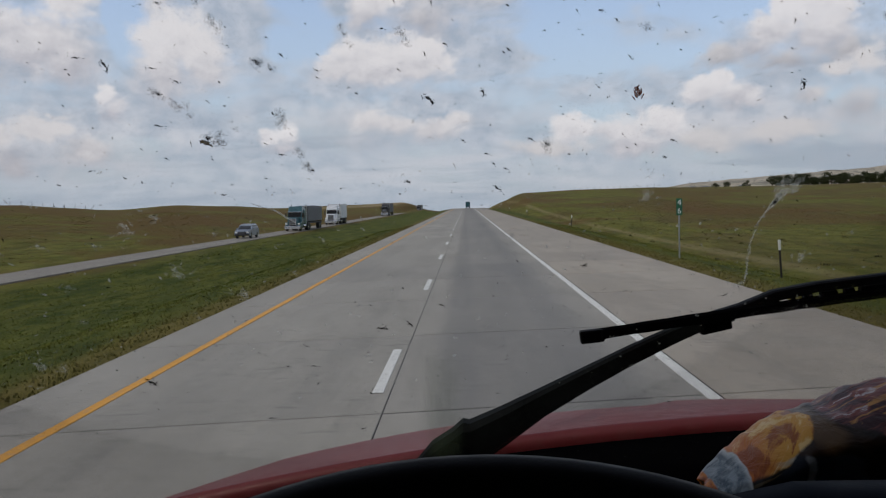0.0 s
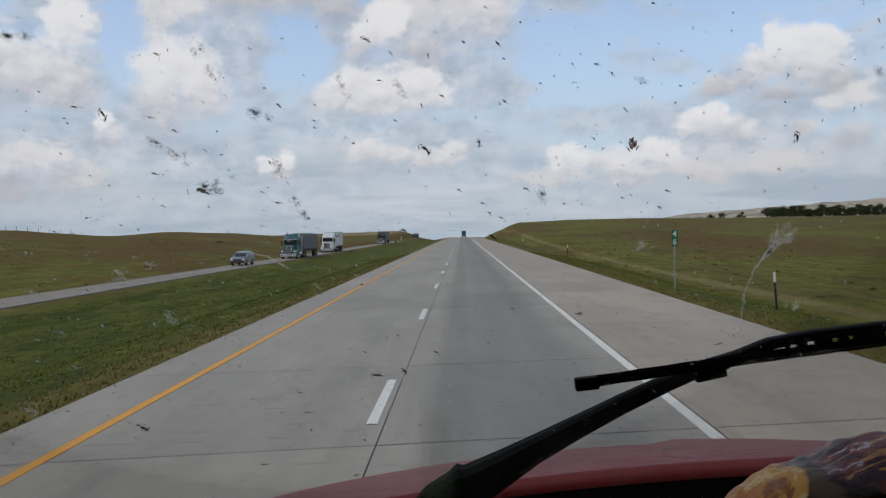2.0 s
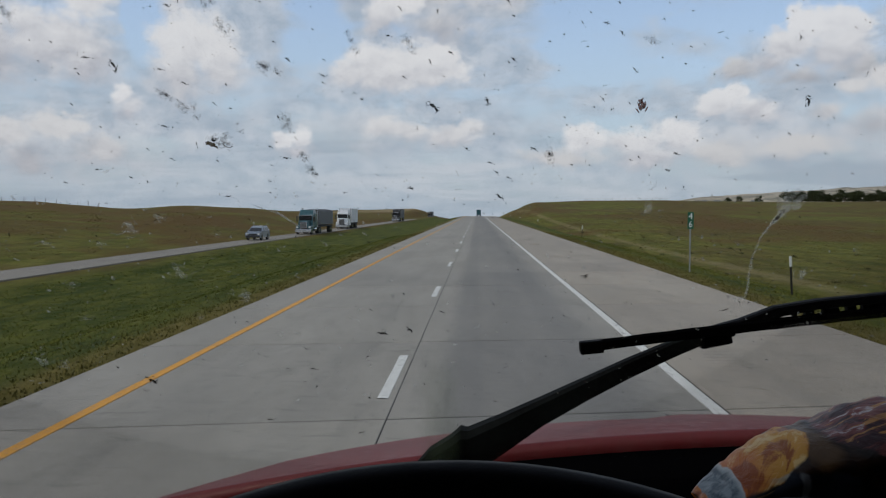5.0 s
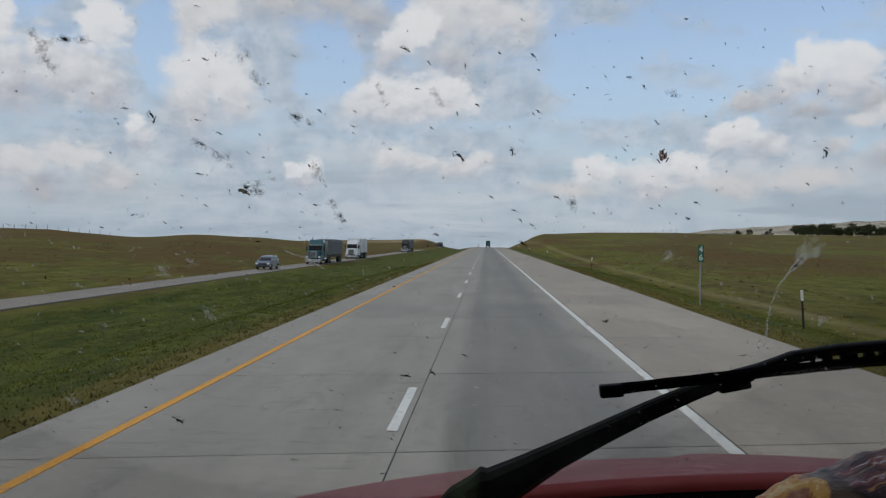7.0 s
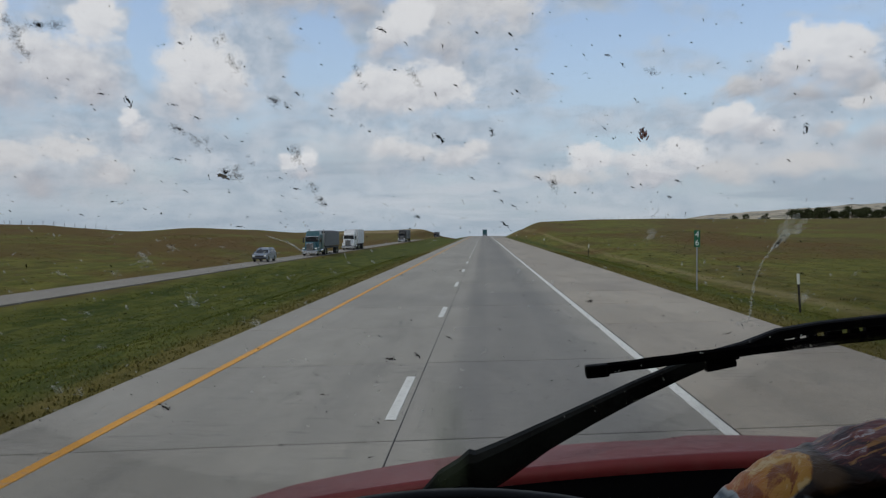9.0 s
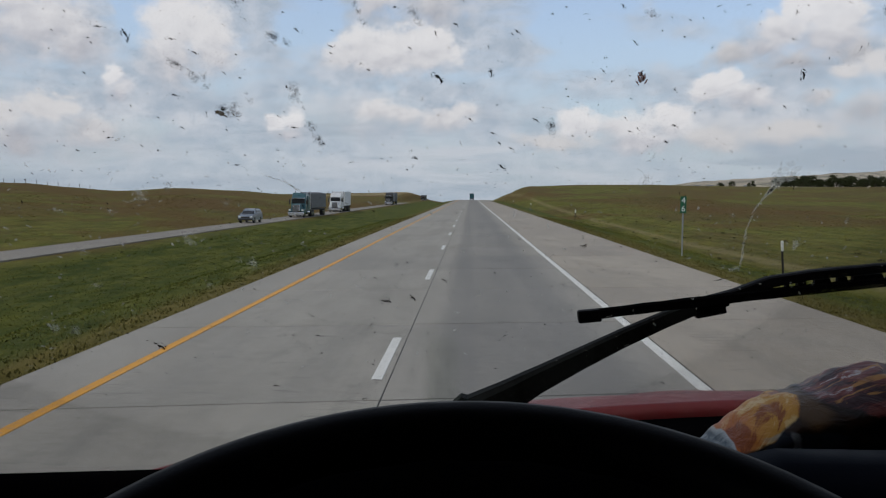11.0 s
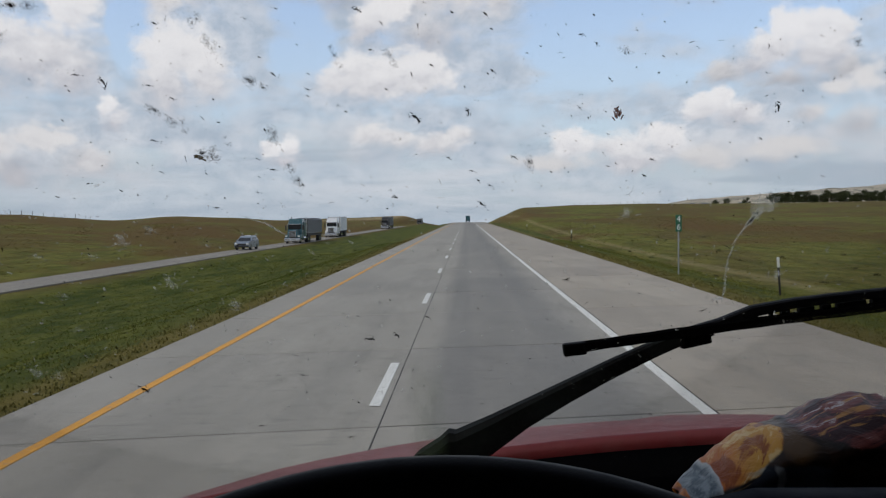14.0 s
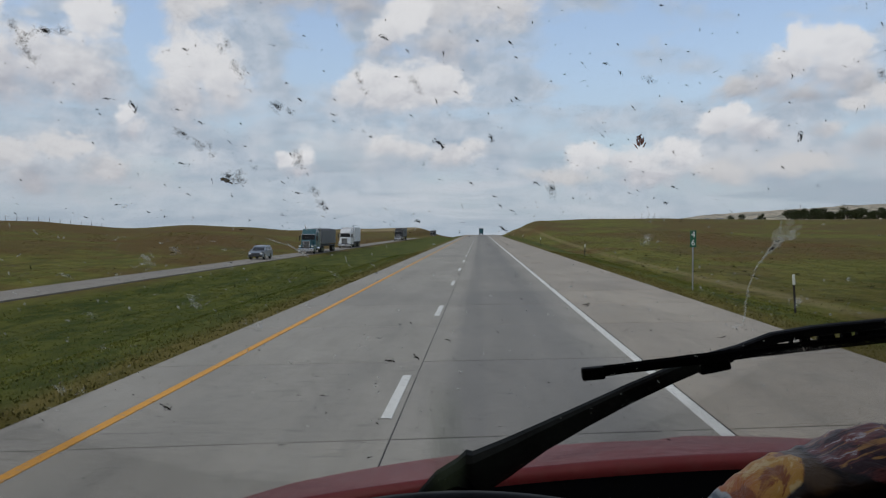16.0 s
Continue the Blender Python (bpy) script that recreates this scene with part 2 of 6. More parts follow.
def concrete(name, tone, warm=0.0, pieces=True):
    def build(g, s):
        p = spot(g)
        cloudy = g.noise(g.stretch(p, 0.5, 0.16, 1), 1.0, 5, 0.6)
        patch = g.noise(p, 0.23, 4, 0.6)
        grain = g.noise(p, 55.0, 4, 0.7)
        mottle = g.noise(p, 6.0, 5, 0.65)
        a = tuple(tone * k for k in (0.955 + 0.5 * warm, 0.865, 0.715 - 0.3 * warm))
        b = tuple(tone * k for k in (1.228 + 0.6 * warm, 1.11, 0.918 - 0.4 * warm))
        col = g.mix(g.ramp(cloudy, 0.3, 0.72), a, b)
        col = g.mix(g.math("MULTIPLY", g.ramp(mottle, 0.45, 0.75), 0.28), col, (tone * 0.76, tone * 0.71, tone * 0.61))
        col = g.mix(g.math("MULTIPLY", g.ramp(patch, 0.52, 0.72), 0.22), col, (tone * 0.82, tone * 0.78, tone * 0.68))
        col = g.mix(g.math("MULTIPLY", g.ramp(grain, 0.5, 0.8), 0.22), col, (tone * 0.55, tone * 0.54, tone * 0.52))
        pits = g.noise(g.stretch(p, 3.2, 1.1, 1), 1.0, 7, 0.75, 0.6)
        col = g.mix(g.math("MULTIPLY", g.ramp(pits, 0.54, 0.68), 0.30), col, (tone * 0.50, tone * 0.46, tone * 0.40))
        col = g.mix(g.math("MULTIPLY", g.ramp(pits, 0.44, 0.34), 0.22), col, (tone * 1.35, tone * 1.26, tone * 1.08))
        streaks = g.noise(g.stretch(p, 5.0, 0.06, 1), 1.0, 5, 0.65)
        col = g.mix(g.math("MULTIPLY", g.ramp(streaks, 0.42, 0.72), 0.22), col, (tone * 0.66, tone * 0.63, tone * 0.56))
        stain = g.noise(g.stretch(p, 0.9, 0.22, 1), 1.0, 6, 0.7, 0.8)
        col = g.mix(g.math("MULTIPLY", g.ramp(stain, 0.52, 0.66), 0.26), col, (tone * 0.55, tone * 0.51, tone * 0.44))
        flecks = g.voronoi(g.stretch(p, 2.2, 0.8, 1), 1.0)
        col = g.mix(g.math("MULTIPLY", g.ramp(flecks, 0.045, 0.025), 0.35), col, (tone * 0.18, tone * 0.17, tone * 0.15))
        # short transverse scratches and tining
        tined = g.noise(g.stretch(p, 1.1, 5.5, 1), 1.0, 5, 0.68, 0.2)
        col = g.mix(g.math("MULTIPLY", g.ramp(tined, 0.58, 0.68), 0.42), col, (tone * 0.36, tone * 0.34, tone * 0.30))
        col = g.mix(g.math("MULTIPLY", g.ramp(tined, 0.36, 0.30), 0.22), col, (tone * 1.4, tone * 1.3, tone * 1.12))
        # tyre rubber worn into the wheel paths of the driving lane
        x = g.parts(p)[0]
        wander = g.math("MULTIPLY_ADD", g.noise(g.stretch(p, 0.0, 0.05, 0.0), 1.0, 3, 0.5), 0.35, x)
        for at, wide, deep in ((0.85, 0.50, 0.30), (2.85, 0.65, 0.24), (2.05, 2.3, 0.42), (-1.05, 0.4, 0.07), (-2.7, 0.4, 0.07)):
            off = g.math("ABSOLUTE", g.math("SUBTRACT", wander, at + 0.17))
            col = g.mix(g.math("MULTIPLY", g.ramp(off, wide, 0.1), deep), col, (0.09, 0.09, 0.092))
        if pieces:
            r = g.n.new("ShaderNodeObjectInfo").outputs["Random"]
            col = g.mix(1.0, col, g.mix(r, (0.92, 0.92, 0.93), (1.06, 1.055, 1.04)), "MULTIPLY")
        g.l.new(col, s.inputs["Base Color"])
        g.l.new(g.ramp(mottle, 0.3, 0.7, 0.72, 0.9), s.inputs["Roughness"])
        grooves = g.noise(g.stretch(p, 0.6, 60.0, 1), 1.0, 2, 0.5)
        relief(g, s, g.math("ADD", grain, g.math("MULTIPLY", grooves, 0.6)), 0.35, 0.004)
    return material(name, build)


def joint_material():
    """Tar in the joints, here and there filled with pale grit."""
    def build(g, s):
        p = spot(g)
        grit = g.noise(g.stretch(p, 1.1, 0.35, 1), 1.0, 5, 0.7)
        col = g.mix(g.ramp(grit, 0.54, 0.62), (0.022, 0.022, 0.023), (0.24, 0.225, 0.195))
        g.l.new(col, s.inputs["Base Color"])
        s.inputs["Roughness"].default_value = 0.85
    return material("joint_tar", build)


def grass_ground():
    def build(g, s):
        p = spot(g)
        x, y, z = g.parts(p)
        big = g.noise(g.stretch(p, 0.030, 0.018, 0.1), 1.0, 6, 0.65, 0.4)
        mid = g.noise(g.stretch(p, 0.75, 0.20, 0.2), 1.0, 8, 0.76, 0.25)
        small = g.noise(g.stretch(p, 1.9, 0.42, 1.0), 1.0, 7, 0.78)
        fine = g.noise(p, 14.0, 5, 0.7)
        # lush median and verge, dry prairie beyond, straw along the pavement
        lush = g.mix(g.ramp(mid, 0.36, 0.64), (0.036, 0.056, 0.007), (0.118, 0.124, 0.021))
        dry = g.mix(g.ramp(mid, 0.36, 0.64), (0.078, 0.060, 0.016), (0.150, 0.115, 0.035))
        olive = g.mix(g.ramp(mid, 0.38, 0.62), (0.084, 0.094, 0.015), (0.172, 0.160, 0.033))
        wander = g.math("MULTIPLY_ADD", g.math("SUBTRACT", mid, 0.5), 5.0, x)
        prairie = g.mix(g.ramp(big, 0.44, 0.56), olive, dry)
        left = g.ramp(wander, -21.0, -24.5)
        right = g.ramp(wander, 12.5, 17.0)
        col = g.mix(g.math("MAXIMUM", left, right), lush, prairie)
        col = g.mix(g.math("MULTIPLY", g.ramp(small, 0.50, 0.66), g.math("MULTIPLY_ADD", g.math("MAXIMUM", left, right), -0.26, 0.40)), col, (0.024, 0.032, 0.009))
        col = g.mix(g.math("MULTIPLY", g.ramp(small, 0.44, 0.32), 0.25), col, (0.155, 0.140, 0.045))
        # weeds in broad ragged beds
        weeds = g.noise(g.stretch(p, 0.16, 0.05, 0.1), 1.0, 8, 0.76, 0.3)
        col = g.mix(g.math("MULTIPLY", g.ramp(weeds, 0.53, 0.66), 0.45), col, (0.040, 0.048, 0.012))
        edge = g.math("MINIMUM", g.math("ABSOLUTE", g.math("SUBTRACT", wander, -4.4)), g.math("ABSOLUTE", g.math("SUBTRACT", wander, 8.2)))
        col = g.mix(g.math("MULTIPLY", g.ramp(edge, 3.4, 0.5), 0.75), col, g.mix(g.ramp(small, 0.3, 0.7), (0.105, 0.080, 0.020), (0.195, 0.145, 0.045)))
        # mown strip of straw along the ditch
        band = g.math("ABSOLUTE", g.math("SUBTRACT", g.math("MULTIPLY_ADD", g.math("SUBTRACT", mid, 0.5), 1.6, x), 18.4))
        col = g.mix(g.math("MULTIPLY", g.ramp(band, 0.9, 0.2), 0.5), col, (0.27, 0.22, 0.11))
        rust = g.noise(g.stretch(p, 0.030, 0.022, 0.1), 1.0, 6, 0.66, 0.5)
        col = g.mix(g.math("MULTIPLY", g.ramp(g.math("MULTIPLY_ADD", left, 0.07, rust), 0.47, 0.62), g.math("MULTIPLY", g.math("MAXIMUM", left, right), 0.8)), col, (0.118, 0.068, 0.022))
        col = g.mix(g.math("MULTIPLY", g.ramp(fine, 0.48, 0.70), 0.5), col, (0.03, 0.034, 0.010))
        # a bare tan cut bank far off beyond the opposite roadway
        cut = g.math("MULTIPLY", g.math("MULTIPLY", g.ramp(y, 430.0, 520.0), g.ramp(x, -42.0, -50.0)), g.math("MULTIPLY", g.ramp(x, -105.0, -90.0), g.ramp(big, 0.40, 0.52)))
        col = g.mix(g.math("MULTIPLY", cut, 0.8), col, (0.34, 0.27, 0.16))
        g.l.new(col, s.inputs["Base Color"])
        s.inputs["Roughness"].default_value = 0.95
        s.inputs["Specular IOR Level"].default_value = 0.1
        relief(g, s, g.math("ADD", g.math("MULTIPLY", small, 3.0), fine), 0.6, 0.10)
    return material("prairie_grass", build)


def blades_material(name, a, b, c):
    def build(g, s):
        r = g.n.new("ShaderNodeNewGeometry").outputs["Random Per Island"]
        n = g.noise(spot(g), 0.35, 4, 0.6)
        col = g.mix(g.ramp(n, 0.35, 0.65), a, b)
        g.l.new(g.mix(g.ramp(r, 0.45, 1.0), col, c), s.inputs["Base Color"])
        s.inputs["Roughness"].default_value = 0.85
        s.inputs["Specular IOR Level"].default_value = 0.15
    return material(name, build)


def verge_blades():
    """Mown green verge grass that turns to straw along the pavement."""
    def build(g, s):
        r = g.n.new("ShaderNodeNewGeometry").outputs["Random Per Island"]
        p = spot(g)
        n = g.noise(g.stretch(p, 0.30, 0.09, 0.3), 1.0, 6, 0.68)
        col = g.mix(g.ramp(n, 0.36, 0.64), (0.066, 0.094, 0.014), (0.150, 0.152, 0.030))
        x = g.math("MULTIPLY_ADD", g.math("SUBTRACT", n, 0.5), 4.0, g.parts(p)[0])
        edge = g.math("MINIMUM", g.math("ABSOLUTE", g.math("SUBTRACT", x, -4.4)), g.math("ABSOLUTE", g.math("SUBTRACT", x, 8.2)))
        col = g.mix(g.ramp(edge, 4.2, 0.8, 0.0, 0.85), col, (0.150, 0.124, 0.038))
        g.l.new(g.mix(g.ramp(r, 0.5, 1.0, 0.0, 0.6), col, (0.165, 0.148, 0.046)), s.inputs["Base Color"])
        s.inputs["Roughness"].default_value = 0.85
        s.inputs["Specular IOR Level"].default_value = 0.15
    return material("verge_blades", build)


def prairie_blades():
    """Mixed prairie grass: olive, straw and rust in broad patches."""
    def build(g, s):
        r = g.n.new("ShaderNodeNewGeometry").outputs["Random Per Island"]
        p = spot(g)
        broad = g.noise(g.stretch(p, 0.030, 0.022, 0.1), 1.0, 6, 0.66, 0.5)
        tuft = g.noise(g.stretch(p, 0.3, 0.2, 0.3), 1.0, 4, 0.6)
        col = g.mix(g.ramp(tuft, 0.36, 0.64), (0.088, 0.092, 0.020), (0.175, 0.155, 0.040))
        col = g.mix(g.ramp(broad, 0.46, 0.62), col, (0.155, 0.098, 0.036))
        col = g.mix(g.ramp(g.parts(p)[0], -28.0, -34.0, 0.0, 0.45), col, (0.135, 0.088, 0.034))
        g.l.new(g.mix(g.ramp(r, 0.6, 1.0), col, (0.23, 0.185, 0.085)), s.inputs["Base Color"])
        s.inputs["Roughness"].default_value = 0.9
        s.inputs["Specular IOR Level"].default_value = 0.1
    return material("prairie_blades", build)


def line_paint(name, colour):
    def build(g, s):
        p = spot(g)
        worn = g.noise(p, 9.0, 6, 0.75)
        fine = g.noise(p, 70.0, 3, 0.7)
        col = g.mix(g.math("MULTIPLY", g.ramp(worn, 0.50, 0.66), 0.65), colour, (0.2, 0.195, 0.18))
        g.l.new(g.mix(g.math("MULTIPLY", g.ramp(fine, 0.5, 0.8), 0.3), col, (0.25, 0.24, 0.22)), s.inputs["Base Color"])
        s.inputs["Roughness"].default_value = 0.75
    return material(name, build)


def glass(name, tint, haze=0.0):
    m = bpy.data.materials.new(name)
    m.use_nodes = True
    g = Graph(m.node_tree)
    g.n.clear()
    clear = g.n.new("ShaderNodeBsdfTransparent")
    clear.inputs[0].default_value = (*tint, 1)
    shine = g.n.new("ShaderNodeBsdfGlossy")
    shine.inputs["Roughness"].default_value = 0.02
    f = g.n.new("ShaderNodeFresnel")
    f.inputs[0].default_value = 1.45
    mixed = g.n.new("ShaderNodeMixShader")
    g.l.new(g.math("MULTIPLY", f.outputs[0], 0.3), mixed.inputs[0])
    g.l.new(clear.outputs[0], mixed.inputs[1])
    g.l.new(shine.outputs[0], mixed.inputs[2])
    last = mixed.outputs[0]
    if haze:
        film = g.n.new("ShaderNodeBsdfDiffuse")
        film.inputs[0].default_value = (0.6, 0.6, 0.6, 1)
        dusty = g.n.new("ShaderNodeMixShader")
        p = place(g)
        g.l.new(g.math("MULTIPLY", g.ramp(g.noise(p, 3.0, 6, 0.65), 0.48, 0.78), haze), dusty.inputs[0])
        g.l.new(last, dusty.inputs[1])
        g.l.new(film.outputs[0], dusty.inputs[2])
        last = dusty.outputs[0]
    end = g.n.new("ShaderNodeOutputMaterial")
    g.l.new(last, end.inputs[0])
    return m


def smear_material(name, colour, cover, scale=260.0, floor=0.2):
    """A dried film on the glass, lit through from outside, that lets part of the view pass."""
    m = bpy.data.materials.new(name)
    m.use_nodes = True
    g = Graph(m.node_tree)
    g.n.clear()
    clear = g.n.new("ShaderNodeBsdfTransparent")
    glow = g.n.new("ShaderNodeBsdfTranslucent")
    glow.inputs[0].default_value = (*colour, 1)
    body = g.n.new("ShaderNodeBsdfDiffuse")
    body.inputs[0].default_value = (*colour, 1)
    film = g.n.new("ShaderNodeMixShader")
    film.inputs[0].default_value = 0.2
    g.l.new(glow.outputs[0], film.inputs[1])
    g.l.new(body.outputs[0], film.inputs[2])
    mixed = g.n.new("ShaderNodeMixShader")
    n = g.noise(place(g), scale, 5, 0.7)
    g.l.new(g.ramp(n, 0.38, 0.62, cover * floor, cover), mixed.inputs[0])
    g.l.new(clear.outputs[0], mixed.inputs[1])
    g.l.new(film.outputs[0], mixed.inputs[2])
    end = g.n.new("ShaderNodeOutputMaterial")
    g.l.new(mixed.outputs[0], end.inputs[0])
    return m


def olive_band():
    """A thin see-through olive sheet that fades out to its sides and its upper end."""
    m = bpy.data.materials.new("olive_band")
    m.use_nodes = True
    g = Graph(m.node_tree)
    g.n.clear()
    p = place(g)
    x, y, z = g.parts(p)
    fade = g.math("MULTIPLY", g.ramp(g.math("ABSOLUTE", x), 0.034, 0.008), g.ramp(z, 0.09, 0.02))
    streaky = g.ramp(g.noise(g.stretch(p, 160.0, 20.0, 22.0), 1.0, 4, 0.6), 0.35, 0.65, 0.6, 1.0)
    film = g.n.new("ShaderNodeBsdfTranslucent")
    film.inputs[0].default_value = (0.13, 0.16, 0.075, 1)
    clear = g.n.new("ShaderNodeBsdfTransparent")
    mixed = g.n.new("ShaderNodeMixShader")
    g.l.new(g.math("MULTIPLY", g.math("MULTIPLY", fade, streaky), 0.20), mixed.inputs[0])
    g.l.new(clear.outputs[0], mixed.inputs[1])
    g.l.new(film.outputs[0], mixed.inputs[2])
    end = g.n.new("ShaderNodeOutputMaterial")
    g.l.new(mixed.outputs[0], end.inputs[0])
    return m


def dusty_red():
    """Red truck enamel, dulled by road dust and dried splashes."""
    def build(g, s):
        p = place(g)
        broad = g.noise(g.stretch(p, 1.2, 2.2, 1.0), 1.0, 5, 0.6, 0.3)
        fine = g.noise(p, 38.0, 5, 0.7)
        col = g.mix(g.ramp(broad, 0.35, 0.65), (0.130, 0.008, 0.012), (0.170, 0.012, 0.016))
        dust = g.math("MULTIPLY_ADD", g.ramp(fine, 0.42, 0.70), 0.10, g.ramp(broad, 0.38, 0.62, 0.02, 0.11))
        g.l.new(g.mix(dust, col, (0.21, 0.135, 0.115)), s.inputs["Base Color"])
        g.l.new(g.ramp(fine, 0.3, 0.7, 0.42, 0.62), s.inputs["Roughness"])
        s.inputs["Coat Weight"].default_value = 0.06
        s.inputs["Specular IOR Level"].default_value = 0.28
    return material("dusty_red_enamel", build)


def dust_and_glare_metal():
    """Black painted metal with road dust; its grey-green veil paints in the windshield's reflection."""
    def build(g, s):
        p = place(g)
        film = g.noise(g.stretch(p, 6.0, 6.0, 9.0), 1.0, 4, 0.55, 0.4)
        fine = g.noise(p, 160.0, 3, 0.6)
        # lighter grey-green patches stand in for the reflection in the glass
        col = g.mix(g.ramp(film, 0.38, 0.66), (0.0015, 0.0017, 0.0017), (0.0075, 0.0092, 0.0090))
        g.l.new(g.mix(g.math("MULTIPLY", g.ramp(fine, 0.45, 0.7), 0.2), col, (0.02, 0.021, 0.019)), s.inputs["Base Color"])
        s.inputs["Roughness"].default_value = 0.7
        s.inputs["Specular IOR Level"].default_value = 0.04
    return material("black_metal_dust_and_glare", build)


def hills_material():
    def build(g, s):
        p = spot(g)
        big = g.noise(g.stretch(p, 0.004, 0.004, 0.02), 1.0, 5, 0.6)
        mid = g.noise(g.stretch(p, 0.012, 0.012, 0.05), 1.0, 6, 0.65)
        col = g.mix(g.ramp(big, 0.35, 0.65), (0.37, 0.32, 0.24), (0.47, 0.41, 0.31))
        col = g.mix(g.math("MULTIPLY", g.ramp(mid, 0.48, 0.64), 0.7), col, (0.13, 0.13, 0.09))
        scrub = g.noise(g.stretch(p, 0.035, 0.02, 0.12), 1.0, 5, 0.7)
        col = g.mix(g.math("MULTIPLY", g.ramp(scrub, 0.52, 0.60), 0.75), col, (0.085, 0.085, 0.06))
        g.l.new(col, s.inputs["Base Color"])
        s.inputs["Roughness"].default_value = 1.0
    return material("dry_hills", build)


M = {
    "slab": concrete("concrete_slab", 0.285, -0.06),
    "shoulder": concrete("concrete_shoulder", 0.288, 0.075),
    "sheet": concrete("concrete_far", 0.255, -0.03, pieces=False),
    "opp": concrete("concrete_opposite", 0.195, 0.05, pieces=False),
    "tar": joint_material(),
    "grass": grass_ground(),
    "blades": verge_blades(),
    "prairie": prairie_blades(),
    "scrub": blades_material("dark_scrub", (0.03, 0.036, 0.014), (0.055, 0.058, 0.022), (0.10, 0.085, 0.04)),
    "leaf": blades_material("tree_leaf", (0.024, 0.034, 0.013), (0.045, 0.056, 0.021), (0.068, 0.074, 0.03)),
    "bark": plain("bark", (0.09, 0.07, 0.05), 0.9, vary=0.3),
    "white": line_paint("white_line", (0.66, 0.655, 0.61)),
    "yellow": line_paint("yellow_line", (0.66, 0.30, 0.025)),
    "hills": hills_material(),
    "post": plain("weathered_post", (0.085, 0.07, 0.055), 0.9, vary=0.3),
    "steel_post": plain("dark_steel_post", (0.03, 0.026, 0.022), 0.7, 0.3),
    "reflector": plain("white_reflector", (0.75, 0.74, 0.68), 0.4),
    "galv": plain("galvanised_steel", (0.38, 0.38, 0.38), 0.45, 0.8),
    "sign_green": plain("sign_green", (0.006, 0.11, 0.05), 0.35, vary=0.06),
    "sign_white": plain("sign_white", (0.82, 0.83, 0.8), 0.4, vary=0.04),
    "red": dusty_red(),
    "black": plain("black_rubber", (0.002, 0.002, 0.0023), 0.85, vary=0.003, spec=0.0),
    "wiper": plain("satin_black_metal", (0.0022, 0.0022, 0.0025), 0.6, 0.0, vary=0.012, scale=30.0, spec=0.05),
    "wiper_arm": dust_and_glare_metal(),
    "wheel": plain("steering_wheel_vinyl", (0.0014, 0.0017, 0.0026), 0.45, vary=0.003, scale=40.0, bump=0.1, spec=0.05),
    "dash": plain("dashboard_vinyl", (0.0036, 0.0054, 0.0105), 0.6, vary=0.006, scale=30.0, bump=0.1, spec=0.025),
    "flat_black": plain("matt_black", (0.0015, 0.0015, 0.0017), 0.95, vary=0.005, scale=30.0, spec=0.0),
    "cabin": plain("cab_trim", (0.02, 0.02, 0.022), 0.8, vary=0.15),
    "glass": glass("windshield_glass", (0.95, 0.965, 0.965), 0.013),
    "car_glass": plain("dark_window", (0.012, 0.014, 0.017), 0.12, vary=0.1),
    "tyre": plain("tyre_rubber", (0.018, 0.018, 0.018), 0.85, vary=0.2),
    "chrome": plain("chrome", (0.55, 0.55, 0.56), 0.22, 0.9, vary=0.05),
    "teal": plain("teal_truck_paint", (0.012, 0.085, 0.105), 0.3, vary=0.1, coat=0.4),
    "trailer_grey": plain("grey_tarp", (0.13, 0.135, 0.14), 0.6, vary=0.1),
    "trailer_white": plain("white_box_panel", (0.68, 0.69, 0.70), 0.5, vary=0.05),
    "dark_grey": plain("dark_chassis", (0.03, 0.03, 0.032), 0.7, vary=0.2),
    "car_white": plain("white_car_paint", (0.72, 0.73, 0.74), 0.3, vary=0.03, coat=0.5),
    "car_silver": plain("silver_car_paint", (0.19, 0.22, 0.26), 0.32, 0.35, vary=0.05, coat=0.5),
    "bug": smear_material("dried_insect", (0.014, 0.011, 0.009), 1.0, 400.0, 0.85),
    "bug_brown": smear_material("dried_insect_brown", (0.07, 0.045, 0.014), 1.0, 420.0, 0.85),
    "wasp": smear_material("dried_wasp", (0.17, 0.045, 0.016), 1.0, 420.0, 0.75),
    "smear": smear_material("dried_smear", (0.80, 0.78, 0.68), 0.22, 330.0, 0.4),
    "film": smear_material("dried_film", (0.20, 0.19, 0.14), 0.14, 300.0, 0.15),
    "spatter": smear_material("dried_spatter", (0.82, 0.80, 0.68), 0.40, 330.0, 0.3),
    "olive_band": olive_band(),
    "smear_dark": smear_material("dried_dark_smear", (0.11, 0.10, 0.062), 0.48, 420.0, 0.0),
}


# ---- mesh helpers ----
def part(name, bm, mat, parent=None, label="", smooth=False):
    me = bpy.data.meshes.new(name)
    bm.normal_update()
    bm.to_mesh(me)
    bm.free()
    me.materials.append(mat)
    if smooth:
        me.polygons.foreach_set("use_smooth", [True] * len(me.polygons))
    ob = new(name, me)
    if parent:
        ob.parent = parent
    if label:
        tagged(ob, label=label)
    return ob


def arrays(name, verts, faces, mat, parent=None, smooth=False):
    me = bpy.data.meshes.new(name)
    me.from_pydata([tuple(map(float, v)) for v in verts], [], [tuple(map(int, f)) for f in faces])
    me.materials.append(mat)
    if smooth:
        me.polygons.foreach_set("use_smooth", [True] * len(me.polygons))
    me.update()
    ob = new(name, me)
    if parent:
        ob.parent = parent
    return ob


def thing(name, m, label, category, group="", kind=""):
    ob = new(name)
    ob.matrix_world = m
    return tagged(ob, label, category, group, kind)


